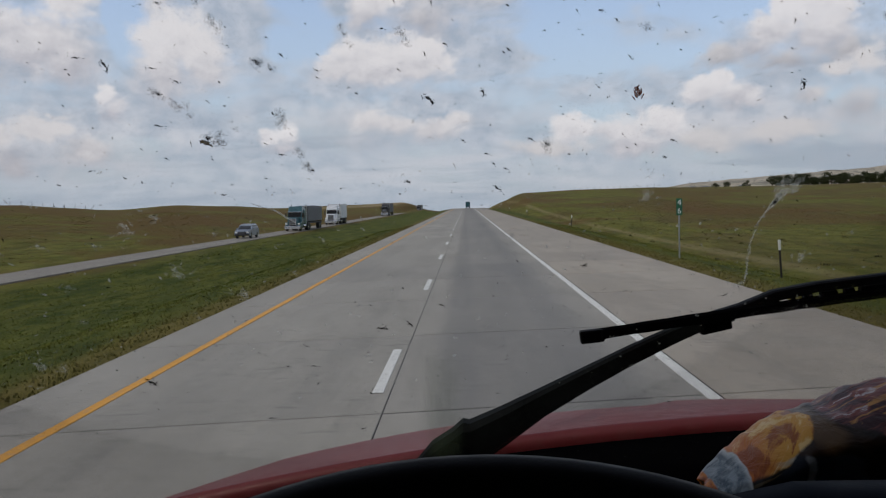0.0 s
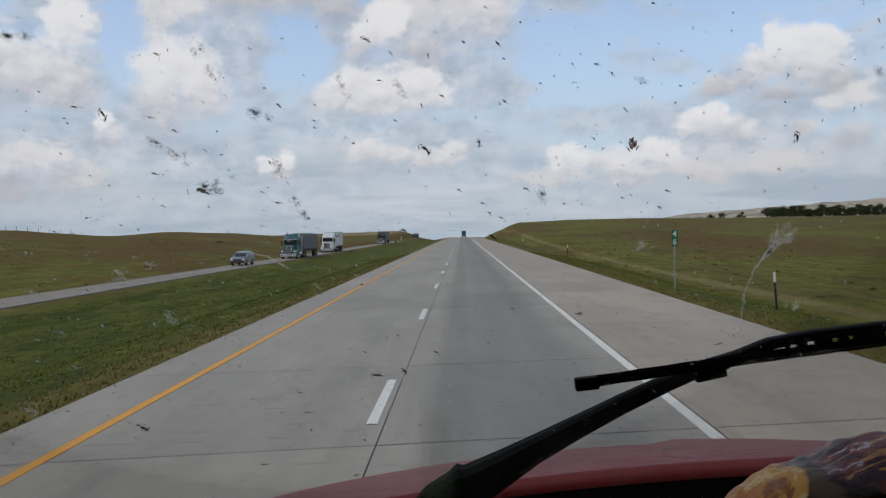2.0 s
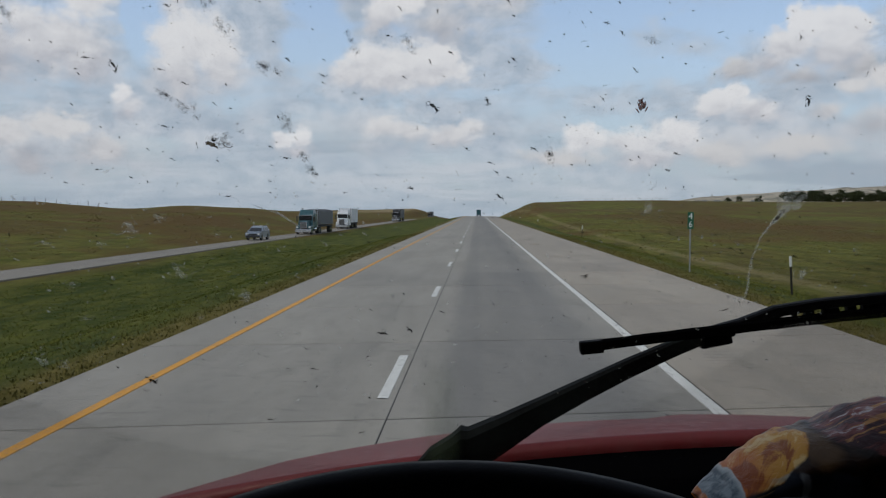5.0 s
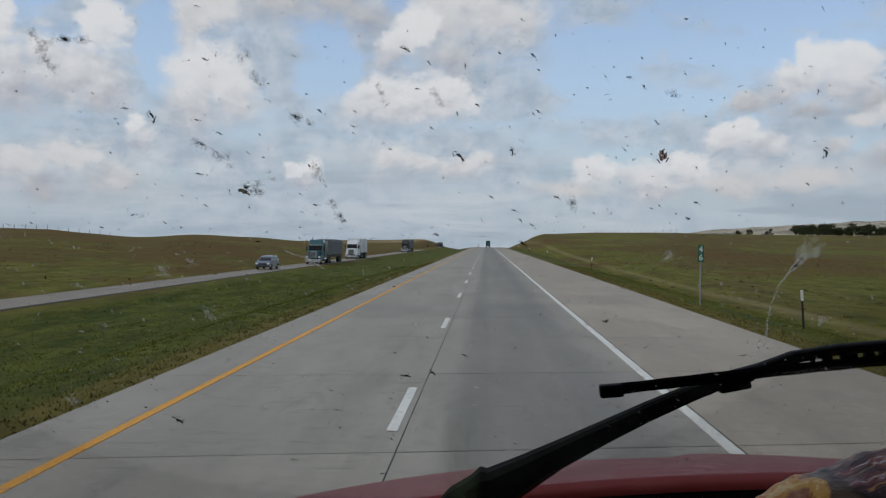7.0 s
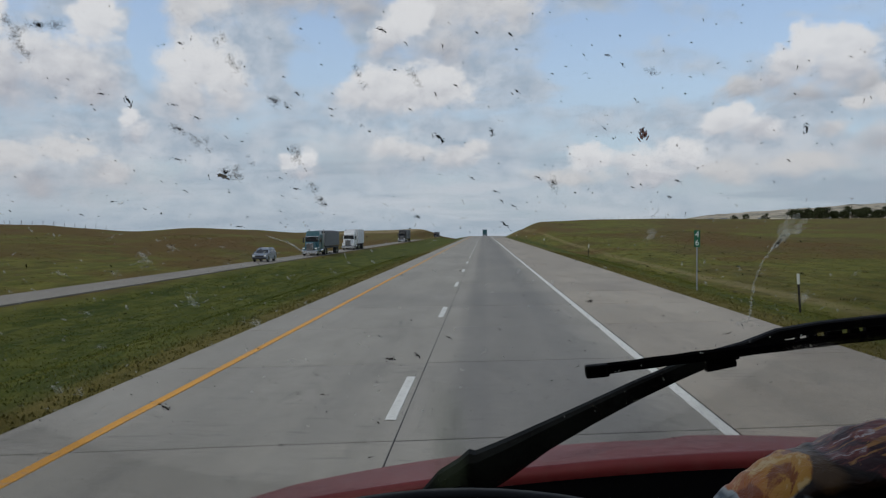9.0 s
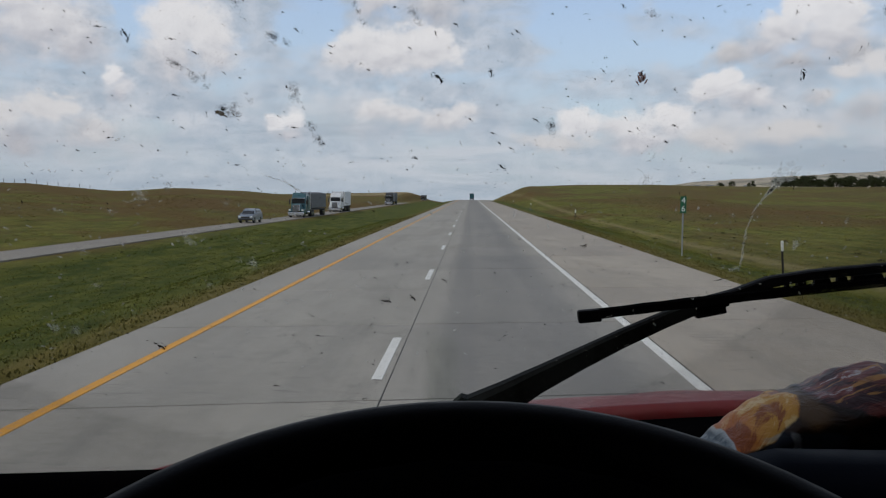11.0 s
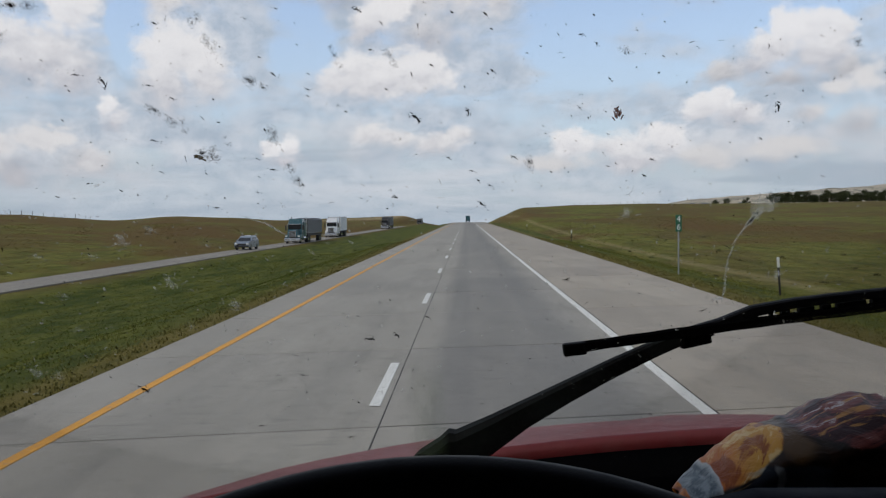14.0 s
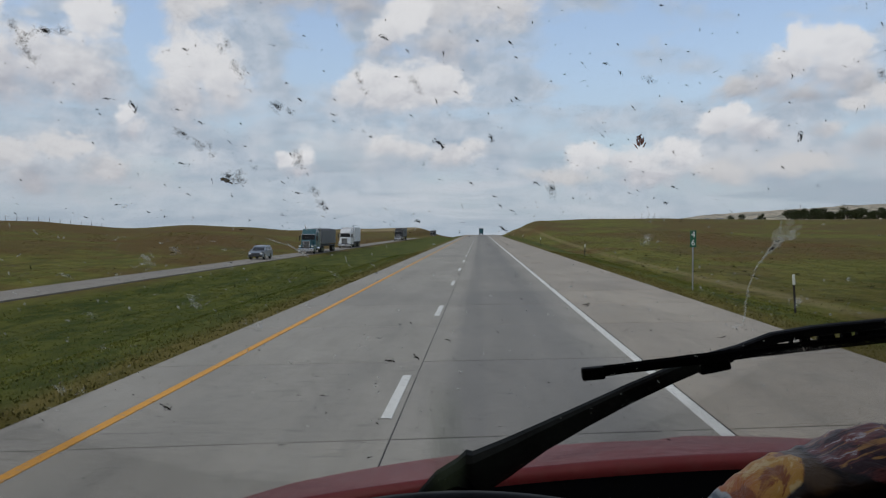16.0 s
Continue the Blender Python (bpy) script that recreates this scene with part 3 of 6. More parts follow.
def box(bm, lo, hi, bevel=0.0, m=None, taper=None):
    """A box from corner to corner; taper=(sx, sy) scales its top."""
    made = bmesh.ops.create_cube(bm, size=1.0)["verts"]
    size = [b - a for a, b in zip(lo, hi)]
    mid = [(a + b) / 2 for a, b in zip(lo, hi)]
    for v in made:
        k = (1, 1)
        if taper and v.co.z > 0:
            k = taper
        v.co = Vector((v.co.x * size[0] * k[0] + mid[0], v.co.y * size[1] * k[1] + mid[1], v.co.z * size[2] + mid[2]))
        if m:
            v.co = m @ v.co
    if bevel:
        edges = list({e for v in made for e in v.link_edges})
        bmesh.ops.bevel(bm, geom=edges, offset=bevel, segments=2, profile=0.6, affect="EDGES")
    return bm


def rod(bm, a, b, r1, r2=None, sides=8):
    a, b = Vector(a), Vector(b)
    way = b - a
    m = Matrix.Translation((a + b) / 2) @ way.to_track_quat("Z", "Y").to_matrix().to_4x4()
    bmesh.ops.create_cone(bm, cap_ends=True, segments=sides, radius1=r1, radius2=r1 if r2 is None else r2, depth=way.length, matrix=m)
    return bm


def smooth(a, b, x):
    k = min(1.0, max(0.0, (x - a) / (b - a)))
    return k * k * (3 - 2 * k)


def between(rows, x):
    """Linear look-up in sorted (x, value) rows."""
    if x <= rows[0][0]:
        return rows[0][1]
    for (xa, va), (xb, vb) in zip(rows, rows[1:]):
        if x <= xb:
            k = (x - xa) / (xb - xa)
            k = k * k * (3 - 2 * k)
            return va + (vb - va) * k
    return rows[-1][1]


# ---- ground ----
L_EDGE, R_EDGE = -4.76, 8.4          # pavement edges
YELLOW, WHITE = -3.6, 3.95           # edge lines
OPP_IN, OPP_OUT, OPP_Z = -23.9, -27.8, -1.34
CREST = 330.0
CROSS = [(-60, -0.6), (-36, -1.5), (-31.2, -1.75), (OPP_OUT - 0.3, OPP_Z - 0.08), (OPP_IN + 0.3, OPP_Z - 0.08), (-19, -1.9), (-13, -1.75), (-7.5, -0.55), (L_EDGE - 0.25, -0.1),
         (R_EDGE + 0.25, -0.1), (11.5, -0.45), (16.5, -1.5), (21, -1.25), (60, -0.9)]
# ridge height (degrees over the eye's level) by bearing
RIDGE = [(-60, 0.7), (-33, 0.52), (-29.5, 0.46), (-26.5, 0.20), (-24, 0.0), (-20, 0.24), (-16.5, 0.12), (-13, -0.1), (-8, 0.0), (-4.6, 0.1), (-2.6, -0.36), (-1.4, -0.44),
         (1.0, -0.42), (2.6, 0.15), (4.2, 0.55), (8, 0.66), (12.6, 0.68), (16, 0.62), (21, 0.58), (30, 0.62), (60, 0.9)]


def ridge_distance(az):
    s = abs(math.sin(radians(az)))
    far = 330.0
    if az < 0:
        return min(far + 550 * smooth(2.0, 5.0, -az), 165 / max(s, 0.05))
    return far + 150 * smooth(1.5, 6, az) + 120 * smooth(12, 20, az)


def height(x, y):
    flat = between(CROSS, x)
    dx = x - EYE_X
    r = math.hypot(dx, y)
    if r < 20 or y < 0:
        return flat
    az = math.degrees(math.atan2(dx, y))
    far = ridge_distance(az)
    top = EYE_Z + far * math.tan(radians(between(RIDGE, az)))
    roll = 0.5 * noise.noise(Vector((x * 0.02, y * 0.008, 1.0))) + 0.9 * noise.noise(Vector((x * 0.006, y * 0.004, 5.0)))
    away = smooth(0, 40, max(OPP_OUT - 2 - x, x - 22, 0))
    k = smooth(0.12, 1.0, r / far) if abs(az) > 1.5 else smooth(0.5, 1.0, r / far)
    # the roads stay level as far as the crest
    inside = smooth(34.5, 31.5, abs(x)) if x < 0 else smooth(22, 12, x)
    if r < far * 1.02:
        return (flat + (top - flat) * k * (1 - inside) if r < far else flat + (top - flat) * (1 - inside)) + roll * away * (1 - 0.8 * k)
    over = r - far
    z = top - 0.009 * over - 0.000004 * over * over
    low = flat - 0.009 * over - 0.000004 * over * over
    return z + (low - z) * inside


def stops(a, b, first, grow):
    out, s, v = [a], first, a
    while v < b:
        v += s
        s *= grow
        out.append(min(v, b))
    return out


xs_r = stops(R_EDGE + 0.1, 2600, 0.55, 1.055)
xs_l = [-v for v in stops(-(L_EDGE - 0.1), 2600, 0.55, 1.05)]
gx = xs_l[::-1] + [-2.0, 2.0, 5.0] + xs_r
gy = [-400, -200, -100, -50, -25, -10] + stops(-4, 4600, 1.2, 1.021)
gv = [(x, y, height(x, y)) for y in gy for x in gx]
nx = len(gx)
gf = [(j * nx + i, j * nx + i + 1, (j + 1) * nx + i + 1, (j + 1) * nx + i) for j in range(len(gy) - 1) for i in range(nx - 1)]
ground = tagged(arrays("ground", gv, gf, M["grass"], smooth=True), "rolling prairie of green and dry brown grass beside the highway", "ground", kind="structure")

# pale hills in the distance
FAR_HILLS = [(5, -0.4), (9, 0.2), (12.8, 0.62), (16, 0.98), (18, 1.12), (21.4, 1.32), (24.5, 1.5), (27.5, 1.68), (32, 1.75), (50, 1.5), (60, 0.4)]
hv, hf = [], []
steps = 180
for i in range(steps + 1):
    az = 5 + 55 * i / steps
    e = between(FAR_HILLS, az) + 0.05 * noise.noise(Vector((az * 0.9, 0, 0))) + 0.03 * noise.noise(Vector((az * 3.1, 2, 0)))
    for j in range(9):
        k = j / 8
        r = 1500 + 1000 * k
        z = -14 + (EYE_Z + 2500 * math.tan(radians(e)) + 14) * smooth(0, 1, k) + 6 * noise.noise(Vector((az * 0.7, k * 4, 3))) * k * (1 - k) * 4
        hv.append((EYE_X + r * math.sin(radians(az)), r * math.cos(radians(az)), z))
hf = [(i * 9 + j, (i + 1) * 9 + j, (i + 1) * 9 + j + 1, i * 9 + j + 1) for i in range(steps) for j in range(8)]
tagged(arrays("far_hills", hv, hf, M["hills"], smooth=True), "pale dry grass hills on the horizon", "hills", kind="structure")


# ---- roads ----
def road_z(y):
    over = max(0.0, y - CREST)
    return -0.009 * over - 0.000004 * over * over


ys = [-40 + 10 * k for k in range(70)]
rv, rf = [], []
for y in ys:
    z = road_z(y)
    rv += [(L_EDGE, y, z - 0.3), (L_EDGE, y, z - 0.007), (R_EDGE, y, z - 0.007), (R_EDGE, y, z - 0.3)]
for k in range(len(ys) - 1):
    for j in range(3):
        a = k * 4 + j
        rf.append((a, a + 1, a + 5, a + 4))
road = tagged(arrays("road", rv, rf, M["tar"]), "grey concrete highway with two lanes and wide shoulders", "road", kind="structure")

ov, of = [], []
for y in ys:
    z = OPP_Z + road_z(y)
    ov += [(OPP_OUT, y, z - 0.3), (OPP_OUT, y, z), (OPP_IN, y, z), (OPP_IN, y, z - 0.3)]
for k in range(len(ys) - 1):
    for j in range(3):
        a = k * 4 + j
        of.append((a, a + 1, a + 5, a + 4))
opposite = tagged(arrays("opposite_road", ov, of, M["opp"]), "pale concrete roadway across the grass median", "road", kind="structure")

# ---- the truck that carries the camera: cab, hood, dashboard, wheel ----
CX = 1.78                             # the truck's centre line


def screen_y(x, z):
    """The windshield: two flat panes that meet at the centre post."""
    return 0.138 * (CX - abs(CX - x)) - 0.49 * z + 2.011


truck = thing("semi_truck", pose(CX, 0, 0), "red conventional semi truck whose cab carries the camera", "truck")
SHIFT = Matrix.Translation((-CX, 0, 0))


def cab_part(name, bm, mat, parent=None, label="", smooth=False):
    """A part of the own truck, built in world places."""
    if parent is None:
        bm.transform(SHIFT)
        parent = truck
    else:
        bm.transform(SHIFT)
    return part(name, bm, mat, parent, label, smooth)


def pane(side):
    bm = bmesh.new()
    x0, x1 = (0.30, CX - 0.03) if side < 0 else (CX + 0.03, 2 * CX - 0.30)
    n = 6
    rows = []
    for off in (0.0, 0.005):
        grid = []
        for j in range(n + 1):
            z = 1.985 + (2.90 - 1.985) * j / n
            grid.append([bm.verts.new((x0 + (x1 - x0) * i / n, screen_y(x0 + (x1 - x0) * i / n, z) + off, z)) for i in range(n + 1)])
        rows.append(grid)
    a, b = rows
    for j in range(n):
        for i in range(n):
            bm.faces.new((a[j][i], a[j][i + 1], a[j + 1][i + 1], a[j + 1][i]))
            bm.faces.new((b[j][i], b[j + 1][i], b[j + 1][i + 1], b[j][i + 1]))
    for i in range(n):
        bm.faces.new((a[0][i], b[0][i], b[0][i + 1], a[0][i + 1]))
        bm.faces.new((a[n][i], a[n][i + 1], b[n][i + 1], b[n][i]))
        bm.faces.new((a[i][0], a[i + 1][0], b[i + 1][0], b[i][0]))
        bm.faces.new((a[i][n], b[i][n], b[i + 1][n], a[i + 1][n]))
    ob = cab_part("windshield", bm, M["glass"], label="insect-spattered flat windshield pane")
    ob.visible_shadow = False
    return ob


for s in (-1, 1):
    pane(s)

# rubber frame round the panes, centre post, roof, walls with side windows
for s in (-1, 1):
    bm = bmesh.new()
    xa, xb = CX + s * 0.0, CX + s * (CX - 0.27)
    for (x1, z1), (x2, z2) in (((xa, 1.972), (xb, 1.972)), ((xa, 2.91), (xb, 2.91)), ((xb, 1.972), (xb, 2.91)), ((xa, 1.972), (xa, 2.91))):
        rod(bm, (x1, screen_y(x1, z1), z1), (x2, screen_y(x2, z2), z2), 0.022, sides=8)
    cab_part("windshield_frame", bm, M["black"], smooth=True)


def cab_shell():
    lo_x, hi_x = 0.25, 2 * CX - 0.25
    back = -1.25
    for x, name in ((lo_x, "door"), (hi_x, "door")):
        s = -1 if x < CX else 1
        bm = bmesh.new()
        box(bm, (x - 0.04, back, 1.0), (x + 0.04, 1.12, 2.0), 0.015)
        box(bm, (x - 0.04, back, 2.0), (x + 0.04, -0.35, 2.98), 0.01)
        box(bm, (x - 0.04, -0.35, 2.72), (x + 0.04, 0.62, 2.98), 0.01)
        cab_part(name, bm, M["red"], label="red cab door with an open window")
        bm = bmesh.new()
        rod(bm, (x, screen_y(x, 2.0) + 0.02, 2.0), (x, screen_y(x, 2.95) + 0.02, 2.95), 0.05, sides=10)
        cab_part("pillar", bm, M["red"], smooth=True)
    bm = bmesh.new()
    box(bm, (lo_x, back - 0.06, 1.0), (hi_x, back, 2.98), 0.01)
    cab_part("rear_wall", bm, M["cabin"])
    bm = bmesh.new()
    box(bm, (lo_x - 0.05, back - 0.06, 2.94), (hi_x + 0.05, 0.64, 3.06), 0.03)
    cab_part("roof", bm, M["red"])
    bm = bmesh.new()
    box(bm, (lo_x, back, 1.0), (hi_x, 1.1, 1.08))
    cab_part("floor_panel", bm, M["cabin"])
    bm = bmesh.new()
    box(bm, (lo_x + 0.05, 1.08, 1.0), (hi_x - 0.05, 1.14, 1.95))
    cab_part("firewall", bm, M["cabin"])
    bm = bmesh.new()
    box(bm, (CX - 0.45, -4.5, 0.62), (CX + 0.45, 2.6, 1.0), 0.02)
    cab_part("chassis", bm, M["dark_grey"])
    for y, wide in ((2.1, 0.32), (-3.6, 0.6)):
        for s in (-1, 1):
            bm = bmesh.new()
            x = CX + s * (1.05 if wide < 0.5 else 0.92)
            rod(bm, (x - wide / 2, y, 0.51), (x + wide / 2, y, 0.51), 0.51, sides=28)
            bmesh.ops.bevel(bm, geom=bm.edges[:], offset=0.03, segments=2, affect="EDGES")
            wheel = cab_part("wheel", bm, M["tyre"])
            bm = bmesh.new()
            rod(bm, (x - wide / 2 - 0.01, y, 0.51), (x + wide / 2 + 0.01, y, 0.51), 0.28, sides=20)
            cab_part("rim", bm, M["chrome"], wheel)


cab_shell()


def hood_z(x, y):
    d = x - CX
    z = 2.046 - 0.243 * (y - 1.40) - 0.086 * d * d
    z -= 0.55 * max(0.0, y - 2.45) ** 2
    z += 0.012 * smooth(1.41, 1.56, y) * smooth(-0.014, 0.014, x - (1.20 + 0.42 * (y - 1.42)) if x < CX else (2 * CX - 1.20 - 0.42 * (y - 1.42)) - x)
    return z


def hood():
    bm = bmesh.new()
    nx_, ny_ = 96, 44
    grid = []
    for j in range(ny_ + 1):
        y = 1.40 + 1.75 * j / ny_
        half = 1.36 - 0.06 * smooth(1.8, 3.15, y)
        grid.append([bm.verts.new((CX + half * (2 * i / nx_ - 1), y, hood_z(CX + half * (2 * i / nx_ - 1), y))) for i in range(nx_ + 1)])
    for j in range(ny_):
        for i in range(nx_):
            bm.faces.new((grid[j][i], grid[j][i + 1], grid[j + 1][i + 1], grid[j + 1][i]))
    # rolled rear lip, sides and nose
    lip = [bm.verts.new((v.co.x, 1.388, v.co.z - 0.016)) for v in grid[0]]
    low = [bm.verts.new((v.co.x, 1.392, v.co.z - 0.034)) for v in grid[0]]
    for i in range(nx_):
        bm.faces.new((lip[i], lip[i + 1], grid[0][i + 1], grid[0][i]))
        bm.faces.new((low[i], low[i + 1], lip[i + 1], lip[i]))
    for side in (0, nx_):
        foot = [bm.verts.new((r[side].co.x + (-0.04 if side == 0 else 0.04), r[side].co.y, 0.95)) for r in grid]
        for j in range(ny_):
            bm.faces.new((grid[j][side], grid[j + 1][side], foot[j + 1], foot[j]))
    nose = [bm.verts.new((v.co.x, 3.28, 0.9)) for v in grid[-1]]
    for i in range(nx_):
        bm.faces.new((grid[-1][i], grid[-1][i + 1], nose[i + 1], nose[i]))
    cab_part("hood", bm, M["red"], label="dusty dark red engine hood", smooth=True)
    # cowl between hood and glass, coloured near black for the shadow gap there
    bm = bmesh.new()
    rows = []
    for i in range(41):
        x = 0.5 + (2 * CX - 1.0) * i / 40
        top = hood_z(x, 1.40) - 0.0185
        rows.append([bm.verts.new((x, y, z)) for y, z in ((1.375, top - 0.1), (1.372, top), (1.30, top - 0.004), (1.20, top - 0.022), (1.15, top - 0.07), (1.15, 1.7))])
    for a, c in zip(rows, rows[1:]):
        for k in range(5):
            bm.faces.new((a[k], a[k + 1], c[k + 1], c[k]))
    cab_part("cowl", bm, M["black"], smooth=True)


hood()


def dashboard():
    """Padded top: low behind the wheel, a higher roll on the passenger's side."""
    xs = [0.30 + 2.64 * i / 60 for i in range(61)]
    rows = []
    for x in xs:
        up = smooth(1.12, 1.26, x)
        hump_z, hump_y = 2.072 + 0.128 * up, 0.77 - 0.16 * up
        shelf_z = 1.985 + 0.11 * up
        prof = [(screen_y(x, 1.97) - 0.02, 1.965 + 0.05 * up), (1.0, 1.975 + 0.09 * up), (0.96, shelf_z), (hump_y + 0.11, shelf_z + 0.004), (hump_y + 0.055, hump_z - 0.028), (hump_y + 0.02, hump_z - 0.004), (hump_y - 0.02, hump_z - 0.003),
                (hump_y - 0.05, hump_z - 0.025), (hump_y - 0.075, hump_z - 0.09), (hump_y - 0.09, hump_z - 0.3), (hump_y - 0.02, 1.3)]
        rows.append(prof)
    # the stretch under the glass gets its shade as a near-black colour
    for name, first, last, mat, label in (("dash_tray", 0, 4, M["flat_black"], "dashboard top under the glass, blackened as shade"), ("dashboard", 4, 10, M["dash"], "dark padded vinyl dashboard")):
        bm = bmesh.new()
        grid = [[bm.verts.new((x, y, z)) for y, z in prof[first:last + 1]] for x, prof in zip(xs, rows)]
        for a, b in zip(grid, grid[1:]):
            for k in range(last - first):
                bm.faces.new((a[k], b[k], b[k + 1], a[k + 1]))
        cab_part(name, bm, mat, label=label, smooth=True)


dashboard()


def steering_wheel():
    tilt = Matrix.Translation((1.03, 0.2286, 2.186)) @ Matrix.Rotation(radians(20), 4, "X")
    bm = bmesh.new()
    n, k, big, small = 96, 14, 0.225, 0.0165
    ring = []
    for i in range(n):
        a = 2 * math.pi * i / n
        row = []
        for j in range(k):
            b = 2 * math.pi * j / k
            bump = 1 + 0.05 * math.cos(24 * a) * max(0, -math.sin(b))
            r = big + small * bump * math.cos(b)
            row.append(bm.verts.new(tilt @ Vector((r * math.cos(a), r * math.sin(a), small * bump * math.sin(b)))))
        ring.append(row)
    for i in range(n):
        for j in range(k):
            bm.faces.new((ring[i][j], ring[(i + 1) % n][j], ring[(i + 1) % n][(j + 1) % k], ring[i][(j + 1) % k]))
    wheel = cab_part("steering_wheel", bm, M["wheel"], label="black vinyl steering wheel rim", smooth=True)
    bm = bmesh.new()
    for a in (195, 345, 270):
        r = radians(a)
        rod(bm, tilt @ Vector((0.05 * math.cos(r), 0.05 * math.sin(r), -0.035)), tilt @ Vector((0.215 * math.cos(r), 0.215 * math.sin(r), -0.004)), 0.014, 0.010, 10)
    cab_part("spokes", bm, M["wheel"], wheel, smooth=True)
    bm = bmesh.new()
    rod(bm, tilt @ Vector((0, 0, -0.06)), tilt @ Vector((0, 0, -0.015)), 0.085, 0.07, 28)
    cab_part("horn_pad", bm, M["wheel"], wheel)
    bm = bmesh.new()
    rod(bm, tilt @ Vector((0, 0, -0.06)), (1.03, 0.62, 1.55), 0.045, 0.05, 16)
    cab_part("steering_column", bm, M["cabin"])


steering_wheel()


def instrument_cluster():
    # black hood over the gauges behind the wheel
    bm = bmesh.new()
    rows = []
    for i in range(29):
        u = 2 * i / 28 - 1
        x = 1.03 + 0.34 * u
        top = 2.222 - 0.075 * u * u - 0.08 * max(0, abs(u) - 0.85)
        rows.append([bm.verts.new((x, y, z)) for y, z in ((0.66, top - 0.09), (0.63, top - 0.015), (0.58, top), (0.50, top - 0.006), (0.475, top - 0.02), (0.48, top - 0.05), (0.52, 1.9))])
    for a, b in zip(rows, rows[1:]):
        for k in range(6):
            bm.faces.new((a[k], b[k], b[k + 1], a[k + 1]))
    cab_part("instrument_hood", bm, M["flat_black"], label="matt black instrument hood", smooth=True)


instrument_cluster()


def wiper():
    def on(x, z, off):
        return Vector((x, screen_y(x, z) + off, z))

    def bar(bm, rows):
        """A bar through (point, half height) stations, 22 mm deep."""
        prev = None
        for p, h, deep in rows:
            ring = [bm.verts.new(p + Vector((0, dy, dz))) for dy, dz in ((-deep, -h), (-deep, h * 0.7), (-deep * 0.5, h), (deep, h), (deep, -h))]
            if prev:
                for k in range(5):
                    bm.faces.new((prev[k], prev[(k + 1) % 5], ring[(k + 1) % 5], ring[k]))
            else:
                bm.faces.new(ring[::-1])
            prev = ring
        bm.faces.new(prev)

    w = thing("windshield_wiper", pose(1.0, 1.2, 2.03), "black windshield wiper resting across the glass", "wiper")
    back = w.matrix_world.inverted()

    def put(name, bm, mat, parent=w, label=""):
        bm.transform(back)
        return part(name, bm, mat, parent, label)

    bm = bmesh.new()
    bar(bm, [(on(0.938, 2.003, 0.05), 0.020, 0.016), (on(0.965, 2.020, 0.055), 0.034, 0.018), (on(0.998, 2.042, 0.055), 0.0345, 0.018), (on(1.012, 2.052, 0.057), 0.0375, 0.019), (on(1.022, 2.0555, 0.055), 0.0325, 0.018), (on(1.071, 2.0855, 0.05), 0.0270, 0.016), (on(1.13, 2.1245, 0.048), 0.0190, 0.013),
             (on(1.193, 2.1605, 0.048), 0.0152, 0.011), (on(1.25, 2.192, 0.047), 0.0130, 0.010), (on(1.309, 2.2215, 0.046), 0.0112, 0.009), (on(1.35, 2.239, 0.046), 0.0098, 0.008), (on(1.392, 2.250, 0.046), 0.0085, 0.008)])
    arm = put("arm", bm, M["wiper_arm"], label="tapered black wiper arm")
    bm = bmesh.new()
    rod(bm, on(1.0, 2.03, -0.03) + Vector((0, 0.03, 0)), on(1.0, 2.05, 0.085), 0.026, 0.02, 14)
    put("pivot_cap", bm, M["black"], arm)
    bm = bmesh.new()
    box(bm, (-0.022, -0.010, -0.010), (0.022, 0.010, 0.008), 0.004, Matrix.Translation(on(1.366, 2.236, 0.042)) @ Matrix.Rotation(radians(-12), 4, "Y"))
    put("joint", bm, M["wiper"], arm)

    # rubber blade with its end cap
    bm = bmesh.new()
    rows = []
    for i in range(22):
        k = i / 21
        x = 1.176 + (1.80 - 1.176) * k
        z = 2.2295 + 0.0655 * k + 0.004 * math.sin(k * 3.1)
        rows.append((on(x, z, 0.022), 0.0062 + 0.0006 * (i % 2), 0.006))
    bar(bm, rows)
    blade = put("blade", bm, M["black"], label="ribbed black rubber blade")
    bm = bmesh.new()
    box(bm, (-0.016, -0.008, -0.0088), (0.016, 0.008, 0.0088), 0.003, Matrix.Translation(on(1.190, 2.2295, 0.024)) @ Matrix.Rotation(radians(-6), 4, "Y"))
    put("end_cap", bm, M["wiper"], blade)
    # pierced bridge over the blade
    bm = bmesh.new()
    bar(bm, [(on(1.345, 2.246, 0.034), 0.006, 0.008), (on(1.395, 2.258, 0.034), 0.008, 0.008), (on(1.44, 2.277, 0.034), 0.0075, 0.008), (on(1.50, 2.2875, 0.036), 0.0065, 0.009),
             (on(1.60, 2.2975, 0.036), 0.0062, 0.009), (on(1.72, 2.306, 0.036), 0.0062, 0.009), (on(1.80, 2.308, 0.032), 0.006, 0.007)])
    bridge = put("bridge", bm, M["wiper"])
    # webs between the slots
    for x0, x1 in ((1.40, 1.448), (1.467, 1.4705), (1.483, 1.495), (1.508, 1.530), (1.541, 1.554), (1.563, 1.605), (1.614, 1.68), (1.688, 1.80)):
        bm = bmesh.new()
        rows = []
        for x in (x0, (x0 + x1) / 2, x1):
            k = (x - 1.176) / 0.624
            rows.append((on(x, 2.2365 + 0.0655 * k, 0.030), 0.0085, 0.005))
        bar(bm, rows)
        put("web", bm, M["wiper"], bridge)


wiper()


